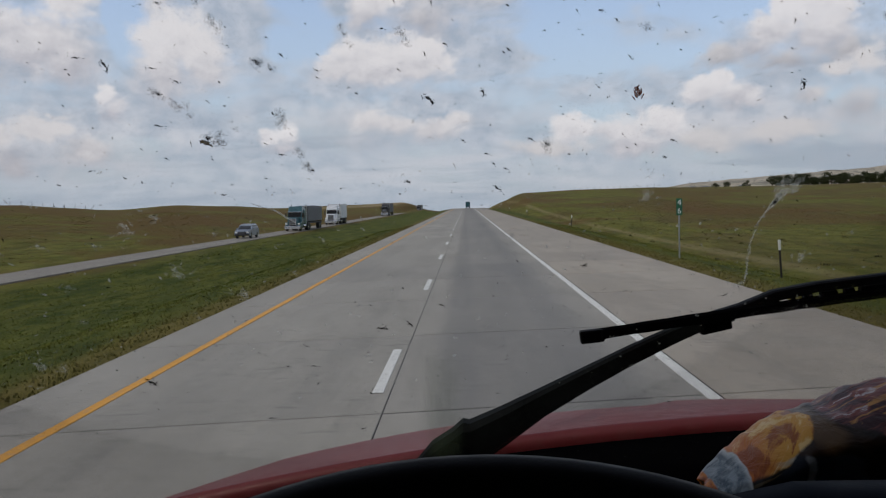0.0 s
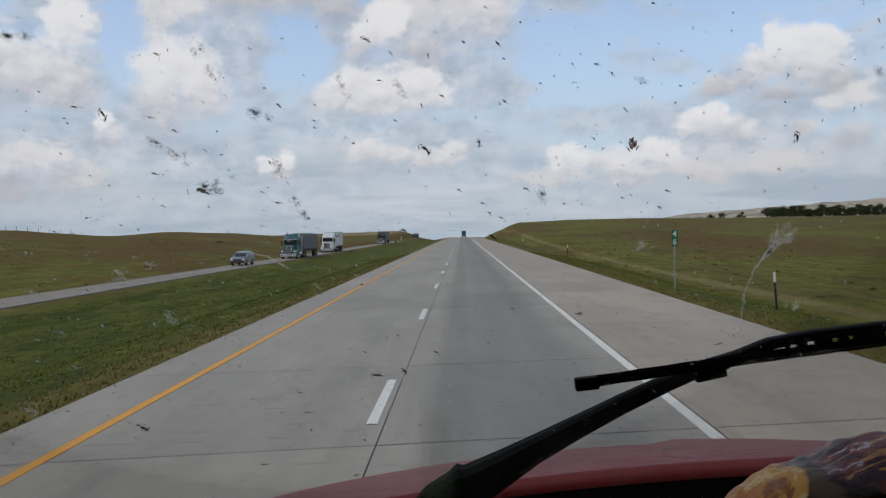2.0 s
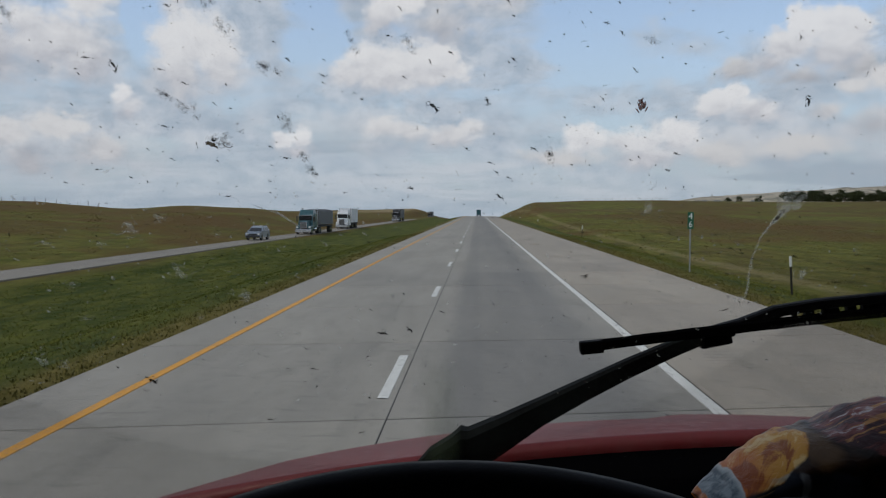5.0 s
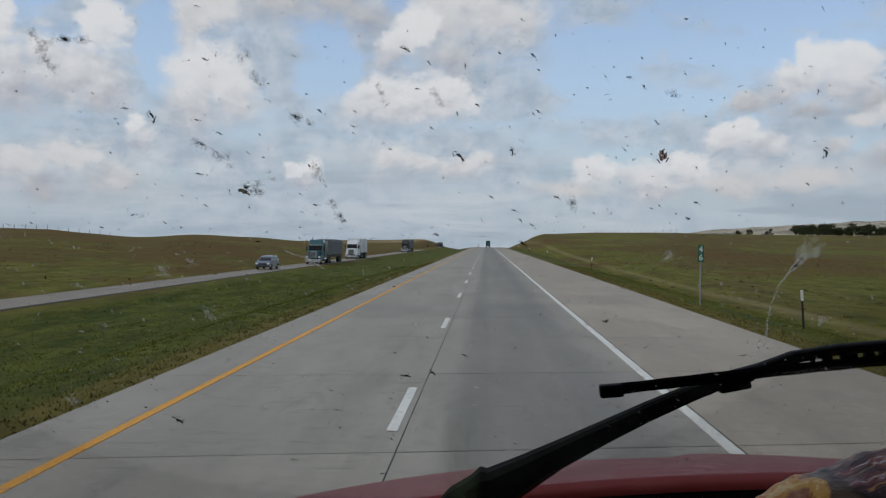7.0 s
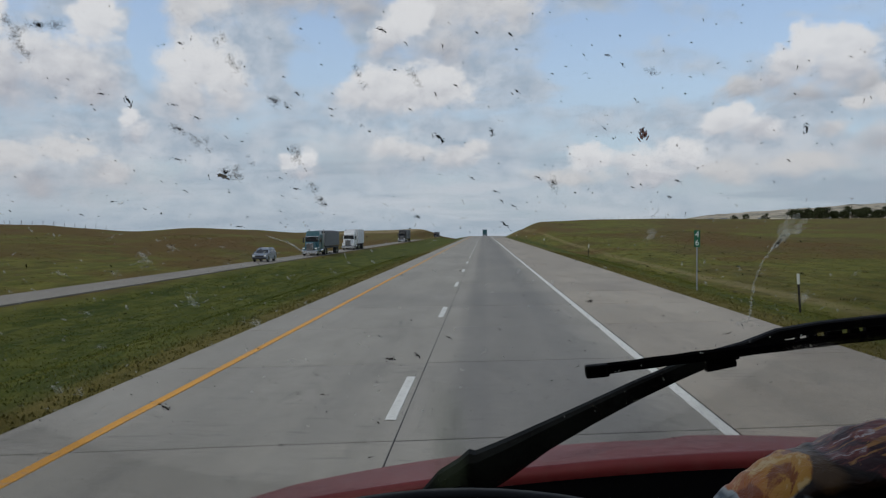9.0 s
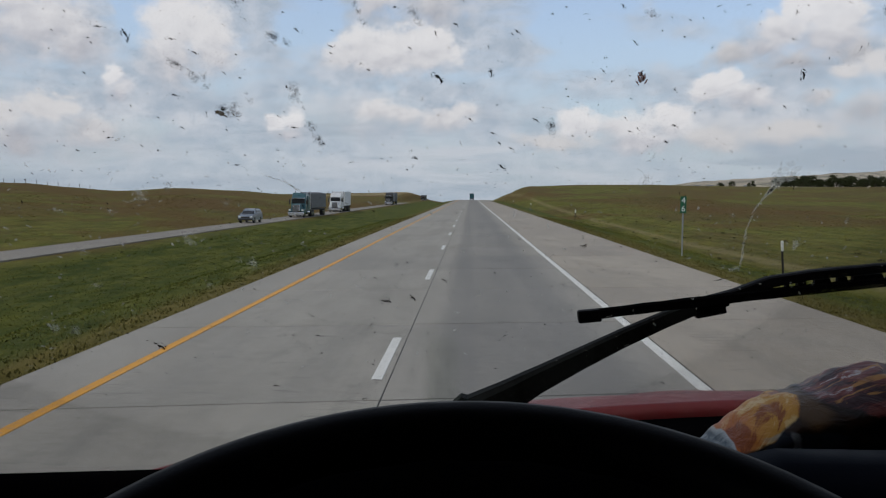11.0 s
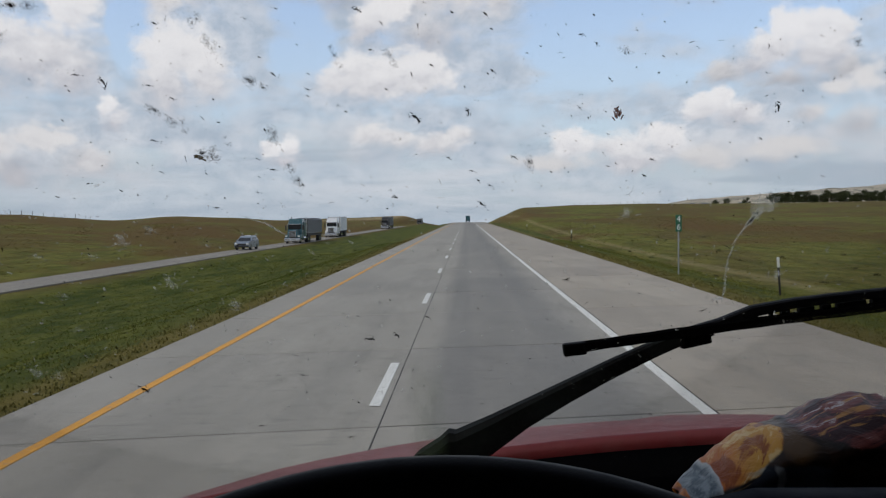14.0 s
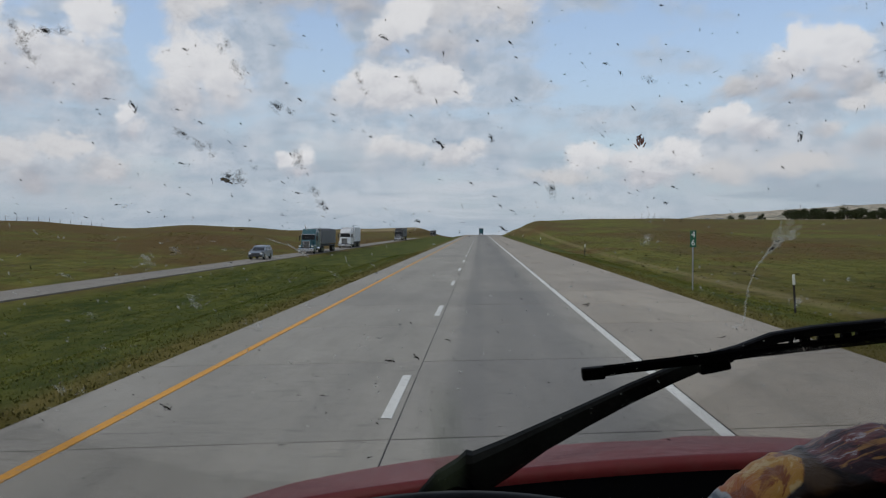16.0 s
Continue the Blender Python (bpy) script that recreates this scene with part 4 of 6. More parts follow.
# ---- snack bag on the dashboard ----
def bag_material():
    """Printed foil: orange tip, silver band, gold with painted highlights and shade over a striped foot, shade-dark
    panels under a streaked fold.
    """
    def build(g, s):
        p = place(g)
        x, y, z = g.parts(p)
        fold = g.noise(g.stretch(p, 14.0, 9.0, 20.0), 1.0, 4, 0.55, 0.5)
        wave = g.math("SUBTRACT", fold, 0.5)
        zw = g.math("MULTIPLY_ADD", wave, 0.020, z)
        xw = g.math("MULTIPLY_ADD", wave, 0.022, x)
        # creases run up and right: their shade and highlights are painted into the gold
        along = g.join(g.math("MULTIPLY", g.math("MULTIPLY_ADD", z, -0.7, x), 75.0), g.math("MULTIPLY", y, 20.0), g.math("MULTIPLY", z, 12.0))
        crease_light = g.noise(along, 1.0, 5, 0.6, 0.5)
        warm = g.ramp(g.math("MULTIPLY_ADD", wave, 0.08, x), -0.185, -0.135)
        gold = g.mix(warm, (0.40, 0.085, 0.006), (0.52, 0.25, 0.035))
        gold = g.mix(g.math("MULTIPLY", g.ramp(crease_light, 0.49, 0.40), 0.85), gold, (0.20, 0.038, 0.004))
        gold = g.mix(g.math("MULTIPLY", g.ramp(crease_light, 0.53, 0.61), 0.75), gold, (0.66, 0.47, 0.20))
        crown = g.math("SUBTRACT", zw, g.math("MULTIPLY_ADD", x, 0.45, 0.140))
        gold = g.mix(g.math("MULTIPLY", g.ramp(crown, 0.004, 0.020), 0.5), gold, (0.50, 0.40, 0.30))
        # silver band with smudged blue-grey print
        smudge = g.noise(g.stretch(p, 60.0, 40.0, 45.0), 1.0, 4, 0.6, 0.6)
        silver = g.mix(g.ramp(smudge, 0.40, 0.60), (0.060, 0.085, 0.105), (0.20, 0.235, 0.25))
        silver = g.mix(g.ramp(xw, -0.186, -0.181), silver, (0.38, 0.40, 0.39))
        tip = g.mix(g.ramp(smudge, 0.4, 0.6), (0.20, 0.045, 0.006), (0.46, 0.14, 0.012))
        # striped foot
        slope = g.math("SUBTRACT", zw, g.math("MULTIPLY_ADD", x, 0.57, 0.1335))
        rows = g.math("SINE", g.math("MULTIPLY", slope, 1150.0))
        ink = g.math("MULTIPLY", g.ramp(g.math("MULTIPLY_ADD", wave, 4.0, rows), 0.2, 0.9), g.ramp(x, -0.19, -0.135, 0.15, 1.0))
        foot = g.mix(ink, (0.010, 0.008, 0.006), (0.20, 0.155, 0.085))
        front = g.mix(g.ramp(slope, 0.0015, -0.0015), gold, foot)
        front = g.mix(g.math("MULTIPLY", g.ramp(g.math("ABSOLUTE", g.math("SUBTRACT", slope, 0.003)), 0.003, 0.001), g.ramp(x, -0.165, -0.14)), front, (0.36, 0.35, 0.28))
        # panels that face the cab: shade painted as near black, tan and navy print
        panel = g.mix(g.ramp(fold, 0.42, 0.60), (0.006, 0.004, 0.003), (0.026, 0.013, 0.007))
        tan = g.math("MULTIPLY", g.ramp(g.math("ADD", g.math("ABSOLUTE", g.math("ADD", xw, 0.108)), g.math("ABSOLUTE", g.math("SUBTRACT", zw, 0.078))), 0.026, 0.012), 0.8)
        panel = g.mix(tan, panel, (0.10, 0.055, 0.022))
        navy = g.math("MULTIPLY", g.ramp(zw, 0.061, 0.057), g.ramp(xw, -0.076, -0.082))
        panel = g.mix(navy, panel, (0.016, 0.020, 0.027))
        panel = g.mix(g.math("MULTIPLY", navy, g.ramp(g.math("ABSOLUTE", g.math("ADD", xw, 0.128)), 0.005, 0.002)), panel, (0.17, 0.18, 0.18))
        # streaked top fold
        flow = g.join(g.math("MULTIPLY", x, 9.0), g.math("MULTIPLY", y, 50.0), g.math("MULTIPLY", g.math("MULTIPLY_ADD", x, -0.35, z), 120.0))
        s1 = g.noise(flow, 1.0, 5, 0.6, 0.6)
        s2 = g.noise(g.stretch(flow, 1.2, 1.0, 0.8), 1.3, 4, 0.55, 0.9)
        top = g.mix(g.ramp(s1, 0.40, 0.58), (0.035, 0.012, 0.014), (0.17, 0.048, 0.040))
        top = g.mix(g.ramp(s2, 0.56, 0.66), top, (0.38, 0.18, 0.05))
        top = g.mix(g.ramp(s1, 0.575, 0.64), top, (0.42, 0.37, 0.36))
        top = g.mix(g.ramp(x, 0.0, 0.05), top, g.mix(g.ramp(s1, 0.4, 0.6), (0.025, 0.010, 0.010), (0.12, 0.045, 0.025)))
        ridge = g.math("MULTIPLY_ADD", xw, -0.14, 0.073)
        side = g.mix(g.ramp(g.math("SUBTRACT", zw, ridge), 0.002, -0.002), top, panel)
        col = g.mix(g.ramp(xw, -0.2110, -0.2090), tip, silver)
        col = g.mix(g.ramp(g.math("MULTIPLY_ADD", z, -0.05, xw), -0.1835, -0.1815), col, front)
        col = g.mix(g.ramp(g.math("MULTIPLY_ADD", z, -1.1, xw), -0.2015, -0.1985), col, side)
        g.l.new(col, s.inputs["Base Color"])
        g.l.new(g.ramp(fold, 0.3, 0.7, 0.26, 0.42), s.inputs["Roughness"])
        s.inputs["Specular IOR Level"].default_value = 0.14
        relief(g, s, g.noise(g.stretch(p, 26.0, 22.0, 34.0), 1.0, 4, 0.55, 0.8), 0.6, 0.008)
    return material("printed_foil", build)


BAG_TOP = [(-1.0, 0.008), (-0.93, 0.022), (-0.834, 0.038), (-0.742, 0.054), (-0.66, 0.066), (-0.54, 0.080), (-0.38, 0.091), (-0.30, 0.099), (-0.23, 0.107), (-0.12, 0.114), (-0.03, 0.114), (0.08, 0.110),
           (0.25, 0.100), (0.5, 0.085), (0.85, 0.06), (1.0, 0.02)]


def snack_bag():
    foil = bag_material()
    bag = thing("snack_bag", pose(1.492, 0.885, 2.095), "crumpled orange and maroon foil snack bag on the dashboard", "bag")
    nu, nv = 90, 52
    rows = []
    for i in range(nu + 1):
        u = 2 * i / nu - 1
        x = 0.217 * u
        full = max(0.0, 1 - abs(u) ** 2.4) ** 0.6
        hump = (between(BAG_TOP, u) - 0.004) / 2
        ring = []
        for j in range(nv):
            a = 2 * math.pi * j / nv
            c, sn = math.cos(a), math.sin(a)
            wide = 0.022 + 0.06 * full
            y = wide * math.copysign(abs(c) ** 0.8, c)
            z = hump * math.copysign(abs(sn) ** 0.85, sn) + hump + 0.004
            q = Vector((x * 11, y * 13, z * 16))
            w = 0.7 * noise.noise(q) + 1.0 * (0.35 - abs(noise.noise(q * 1.7))) + 0.7 * (0.3 - abs(noise.noise(q * 3.3)))
            ring.append((x + 0.007 * w, y + 0.013 * w * full, max(0.0, z + 0.009 * w * full)))
        rows.append(ring)
    # the striped end, the full pouch and the crimped far end
    for name, first, last, label in (("silver_end", 0, 9, "silver and orange end of the bag"), ("pouch", 9, nu - 8, "orange and maroon printed pouch"), ("crimped_end", nu - 8, nu, "")):
        bm = bmesh.new()
        grid = [[bm.verts.new(p) for p in ring] for ring in rows[first:last + 1]]
        for i in range(last - first):
            for j in range(nv):
                bm.faces.new((grid[i][j], grid[i + 1][j], grid[i + 1][(j + 1) % nv], grid[i][(j + 1) % nv]))
        if first == 0:
            bm.faces.new(grid[0][::-1])
        if last == nu:
            bm.faces.new(grid[-1])
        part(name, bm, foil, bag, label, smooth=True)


snack_bag()

# ---- insects on the glass ----
# dried insects on the glass: x, z, length in millimetres, slant
TICKS_A = [
    (0.627, 2.571, 10.7, 10), (0.615, 2.560, 5.4, 10), (0.718, 2.621, 8.3, 20), (0.730, 2.624, 5.7, 90), (0.702, 2.619, 3.2, 0), (0.722, 2.548, 7.8, 30),
    (0.756, 2.576, 3.9, 40), (0.780, 2.582, 3.8, 20), (0.811, 2.626, 4.4, 20), (0.844, 2.636, 5, 40), (0.833, 2.573, 8.9, 40), (0.871, 2.573, 5.7, 30),
    (0.868, 2.558, 7, 20), (0.700, 2.561, 7.2, 20), (0.694, 2.504, 10.7, 20), (0.695, 2.470, 6.1, 30), (0.744, 2.468, 5.4, 40), (0.799, 2.446, 4.7, 10),
    (0.749, 2.429, 8.2, 10), (0.819, 2.472, 7.9, 10), (0.761, 2.440, 4.1, 30), (0.900, 2.541, 3.8, 0), (0.953, 2.624, 6.2, 50), (0.992, 2.622, 6.2, 80),
]
TICKS_B = [
    (0.999, 2.644, 3.7, 60), (1.005, 2.583, 7.6, 30), (0.983, 2.574, 7, 70), (1.014, 2.605, 4.4, 30), (0.967, 2.505, 5.2, 60), (0.998, 2.559, 3.8, 40),
    (0.985, 2.488, 4.6, 20), (1.022, 2.484, 7.2, 35), (1.065, 2.634, 8.8, 45), (1.073, 2.578, 8.3, 45), (1.068, 2.575, 5.8, 45), (1.112, 2.596, 5.1, 20),
    (1.127, 2.603, 4.5, 10), (1.146, 2.615, 5.8, 50), (1.149, 2.597, 3.9, 0), (1.172, 2.615, 8.4, 20), (1.190, 2.606, 6.5, 60), (1.208, 2.570, 8, 60),
    (1.235, 2.620, 5.3, 45), (1.264, 2.577, 4, 50), (1.306, 2.604, 4.8, 10), (1.299, 2.567, 4.8, 50), (1.317, 2.666, 5.4, 60), (1.133, 2.519, 5.3, 40),
]
TICKS_C = [
    (1.136, 2.511, 4.7, 40), (1.099, 2.485, 11.3, 30), (1.145, 2.467, 5.4, 20), (1.049, 2.469, 8, 25), (1.057, 2.458, 6.7, 40), (1.061, 2.430, 16.3, 42),
    (1.071, 2.452, 6.1, 35), (1.175, 2.539, 6, 40), (1.207, 2.488, 4.1, 30), (1.267, 2.481, 8.4, 15), (1.262, 2.521, 5.5, 60), (1.282, 2.442, 5, 80),
    (1.238, 2.456, 4.2, 40), (1.291, 2.496, 4.2, 20), (1.391, 2.606, 6.4, 80), (1.413, 2.535, 5.1, 80), (1.400, 2.505, 6.6, 40), (1.387, 2.479, 5.9, 60),
    (1.450, 2.523, 4.5, 40), (1.449, 2.483, 3.8, 30), (1.451, 2.617, 4.3, 20), (1.484, 2.661, 7.3, 60), (1.466, 2.622, 4.4, 30), (1.376, 2.631, 4.2, 20),
]
TICKS_D = [
    (0.990, 2.285, 10.2, 30), (0.758, 2.132, 10.5, 5), (0.876, 2.108, 7.3, 0), (0.822, 2.207, 9.2, 10), (0.790, 2.208, 5.4, 0), (0.968, 2.210, 5.3, 40),
    (1.361, 2.284, 11.1, 160), (1.270, 2.310, 4.6, 20), (1.431, 2.165, 6.1, 20), (1.304, 2.126, 6.8, 30), (1.219, 2.330, 5.2, 0), (1.319, 2.263, 4.8, 20),
]
BUGS = [
    (0.654, 2.564, 15.9, 60), (0.928, 2.636, 13.6, 15), (1.045, 2.535, 12.9, 60), (0.957, 2.439, 8.7, 20), (1.260, 2.462, 7.7, 10), (1.415, 2.541, 16, 65),
    (0.985, 2.529, 19.3, 38), (0.850, 2.454, 6.7, 150), (1.170, 2.331, 11, 0), (0.914, 2.256, 16.3, 0), (0.949, 2.261, 13.3, 40), (0.617, 2.194, 19.1, 30),
]
SMEARS = [
    (1.242, 2.417, 21.4, 80), (0.634, 2.392, 21.4, 60), (0.667, 2.405, 14.1, 30), (0.679, 2.339, 21.7, 40), (0.750, 2.308, 18.9, 10), (0.492, 2.223, 21, 30),
    (0.519, 2.218, 12.1, 60), (0.557, 2.280, 9.2, 0), (1.454, 2.333, 20.9, 75), (1.299, 2.426, 5.8, 60), (0.553, 2.325, 10.6, 20), (1.078, 2.373, 8.4, 80),
    (0.595, 2.374, 10.2, 20), (0.730, 2.384, 8.4, 40), (0.693, 2.280, 8.9, 20), (0.853, 2.373, 6.9, 20), (0.534, 2.374, 11.9, 30), (0.930, 2.307, 6.5, 30),
    (1.362, 2.372, 6.9, 30), (1.517, 2.364, 9.8, 60), (1.181, 2.273, 6.8, 40),
]
SPRAYS = [
    (1.119, 2.475, 13.5, 70), (1.498, 2.610, 16.3, 40), (1.223, 2.599, 9.2, 40),
]
SPRAYS += [(0.554, 2.627, 37, 75), (0.559, 2.613, 18.5, 60), (0.566, 2.631, 33.6, -20), (0.585, 2.635, 28.6, 0), (0.584, 2.635, 11.8, 20)]
SPRAYS += [(0.713, 2.528, 52.1, 45), (0.706, 2.534, 16.8, 40), (0.757, 2.496, 38.6, -32), (0.749, 2.488, 25.2, 10), (0.843, 2.465, 33.6, 65), (0.847, 2.457, 10.1, 50), (0.826, 2.510, 42, 70), (0.901, 2.590, 25.2, 75), (0.961, 2.589, 21.8, 60), (0.811, 2.565, 28.6, 25), (0.807, 2.567, 10.1, 25), (0.767, 2.612, 42, 62)]
TICK_MOTH, TICK_WASP = (0.739, 2.486), (1.220, 2.533)
STREAK = [(0.781, 2.417), (0.804, 2.409), (0.819, 2.398)]


def glass_frame(x, z, slant):
    """A frame on the outer face of the glass: its x runs along the speck, its y across, its z off the glass."""
    m = Matrix.Translation((x, screen_y(x, z) + 0.0052, z))
    tilt = math.atan(0.49)
    return m @ Matrix.Rotation(math.atan(0.138), 4, "Z") @ Matrix.Rotation(radians(-90) + tilt, 4, "X") @ Matrix.Rotation(radians(slant), 4, "Z")


def blob(bm, m, length, width, seed, lump=0.35, sides=10, thick=0.0006, px=0.0, py=0.0, turn=0.0, bend=0.0):
    """A flat, ragged, slightly bent drop of dried matter."""
    rng = random.Random(seed)
    c, s = math.cos(turn), math.sin(turn)
    low, high = [], []
    for k in range(sides):
        a = 2 * math.pi * k / sides
        r = 1 + lump * (rng.random() * 2 - 1)
        x, y = length * 0.5 * (1 + 0.4 * (r - 1)) * math.cos(a), width * 0.5 * r * math.sin(a)
        y += bend * length * ((2 * x / length) ** 2 - 0.4)
        x, y = px + x * c - y * s, py + x * s + y * c
        low.append(bm.verts.new(m @ Vector((x, y, 0))))
        high.append(bm.verts.new(m @ Vector((px + (x - px) * 0.75, py + (y - py) * 0.75, thick))))
    bm.faces.new(high)
    for k in range(sides):
        bm.faces.new((low[k], low[(k + 1) % sides], high[(k + 1) % sides], high[k]))


def insects():
    rng = random.Random(5)
    n = 0
    for x, z, mm, slant in TICKS_A + TICKS_B + TICKS_C + TICKS_D:
        n += 1
        bm = bmesh.new()
        L = 0.00074 * mm
        inv = Matrix.Translation((-x, -screen_y(x, z), -z))
        m = inv @ glass_frame(x, z, slant)
        blob(bm, m, L * 0.8, min(0.0017, L * 0.27), n, 0.75, 14, bend=rng.uniform(-0.15, 0.15))
        for k in range(rng.randint(1, 4)):
            blob(bm, m, rng.uniform(0.0006, 0.0016), rng.uniform(0.0004, 0.0009), n * 3 + k, 0.6, 7, 0.0003, px=rng.gauss(0, 0.7) * L, py=rng.gauss(0, 0.28) * L, turn=rng.uniform(0, 3))
        if mm > 6:
            blob(bm, m, L * 0.28, 0.0007, n + 50, 0.5, px=L * 0.5, py=0.0006 * rng.choice((-1, 1)), turn=rng.uniform(-0.5, 0.5), bend=0.2)
            blob(bm, m, L * 0.22, 0.0006, n + 90, 0.5, px=-L * 0.40, py=0.0008, turn=rng.uniform(-0.9, 0.9))
            blob(bm, m, L * 0.2, 0.0008, n + 130, 0.5, px=L * rng.uniform(0.6, 1.1), py=rng.uniform(-0.002, 0.002))
        ob = part("insect_speck", bm, M["bug"])
        ob.matrix_world = Matrix.Translation((x, screen_y(x, z), z))
        tagged(ob, "small dark dried insect speck on the windshield", "insect", "insect specks on the windshield")
    for x, z, mm, slant in BUGS:
        n += 1
        bm = bmesh.new()
        L = 0.00086 * mm
        m = Matrix.Translation((-x, -screen_y(x, z), -z)) @ glass_frame(x, z, slant)
        blob(bm, m, L * 0.55, L * 0.17, n, 0.6, 18, 0.0012, bend=rng.uniform(-0.15, 0.15))
        blob(bm, m, L * 0.3, L * 0.13, n + 1, 0.6, 14, 0.001, px=L * 0.36, py=L * 0.06, turn=0.5)
        blob(bm, m, L * 0.25, L * 0.07, n + 2, 0.6, 12, 0.001, px=-L * 0.4, py=-L * 0.05, turn=-0.4)
        for k in range(6):
            blob(bm, m, L * rng.uniform(0.2, 0.4), rng.uniform(0.0004, 0.0009), n * 7 + k, 0.5, 8, 0.0004, px=rng.uniform(-0.45, 0.5) * L, py=rng.choice((-1, 1)) * rng.uniform(0.08, 0.26) * L, turn=rng.uniform(0.2, 1.5) * rng.choice((-1, 1)), bend=rng.uniform(-0.3, 0.3))
        ob = part("insect", bm, M["bug"])
        ob.matrix_world = Matrix.Translation((x, screen_y(x, z), z))
        tagged(ob, "squashed dark insect stuck to the windshield", "insect", "squashed insects on the windshield")
    for x, z, mm, slant in SMEARS:
        n += 1
        bm = bmesh.new()
        L = mm / 1000
        m = Matrix.Translation((-x, -screen_y(x, z), -z)) @ glass_frame(x, z, slant)
        blob(bm, m, L * 0.8, L * 0.42, n, 0.6, 22, 0.0003)
        for k in range(12):
            blob(bm, m, L * rng.uniform(0.2, 0.7), L * rng.uniform(0.04, 0.13), n * 5 + k, 0.6, 10, 0.0002, px=rng.gauss(0, 0.42) * L, py=rng.gauss(0, 0.3) * L, turn=rng.uniform(-1.3, 1.3), bend=rng.uniform(-0.2, 0.2))
        ob = part("insect_smear", bm, M["smear"])
        ob.matrix_world = Matrix.Translation((x, screen_y(x, z), z))
        tagged(ob, "pale dried insect smear on the windshield", "smear", "pale smears on the windshield")
    for x, z, mm, slant in SPRAYS:
        n += 1
        bm = bmesh.new()
        L = mm / 1000
        m = Matrix.Translation((-x, -screen_y(x, z), -z)) @ glass_frame(x, z, slant)
        knots = [(rng.uniform(-0.5, 0.5) * L, rng.gauss(0, 0.07) * L, rng.uniform(0.0012, 0.0042)) for k in range(4 + int(mm / 9))]
        for kx, ky, spread in knots:
            blob(bm, m, spread * rng.uniform(0.8, 1.6), spread * rng.uniform(0.3, 0.7), int(kx * 1e5) + n, 0.7, 16, 0.0003, px=kx, py=ky, turn=rng.gauss(0.1, 0.4))
        for k in range(int(14 + mm * 0.9)):
            kx, ky, spread = rng.choice(knots)
            px, py = kx + rng.gauss(0, 1.5) * spread, ky + rng.gauss(0, 0.8) * spread
            if rng.random() < 0.2:
                size, thin = rng.uniform(0.003, 0.007), 0.0004
            else:
                size, thin = rng.uniform(0.0006, 0.0024), rng.uniform(0.0004, 0.0011)
            blob(bm, m, size, thin, n * 11 + k, 0.7, 8, 0.0003, px=px, py=py, turn=rng.gauss(0.1, 0.8), bend=rng.uniform(-0.25, 0.25))
        ob = part("insect_spray", bm, M["smear_dark"])
        ob.matrix_world = Matrix.Translation((x, screen_y(x, z), z))
        veil = bmesh.new()
        for kx, ky, spread in knots:
            for j in range(3):
                blob(veil, m, spread * rng.uniform(2.0, 4.2), spread * rng.uniform(0.9, 2.0), j + n, 0.6, 14, 0.0002, px=kx + rng.gauss(0, 0.5) * spread, py=ky + rng.gauss(0, 0.4) * spread, turn=rng.gauss(0.1, 0.6))
        part("film", veil, M["film"], ob, "thin brownish film")
        tagged(ob, "streaky grey spray of insect remains on the windshield", "smear", "sprays on the windshield")


insects()


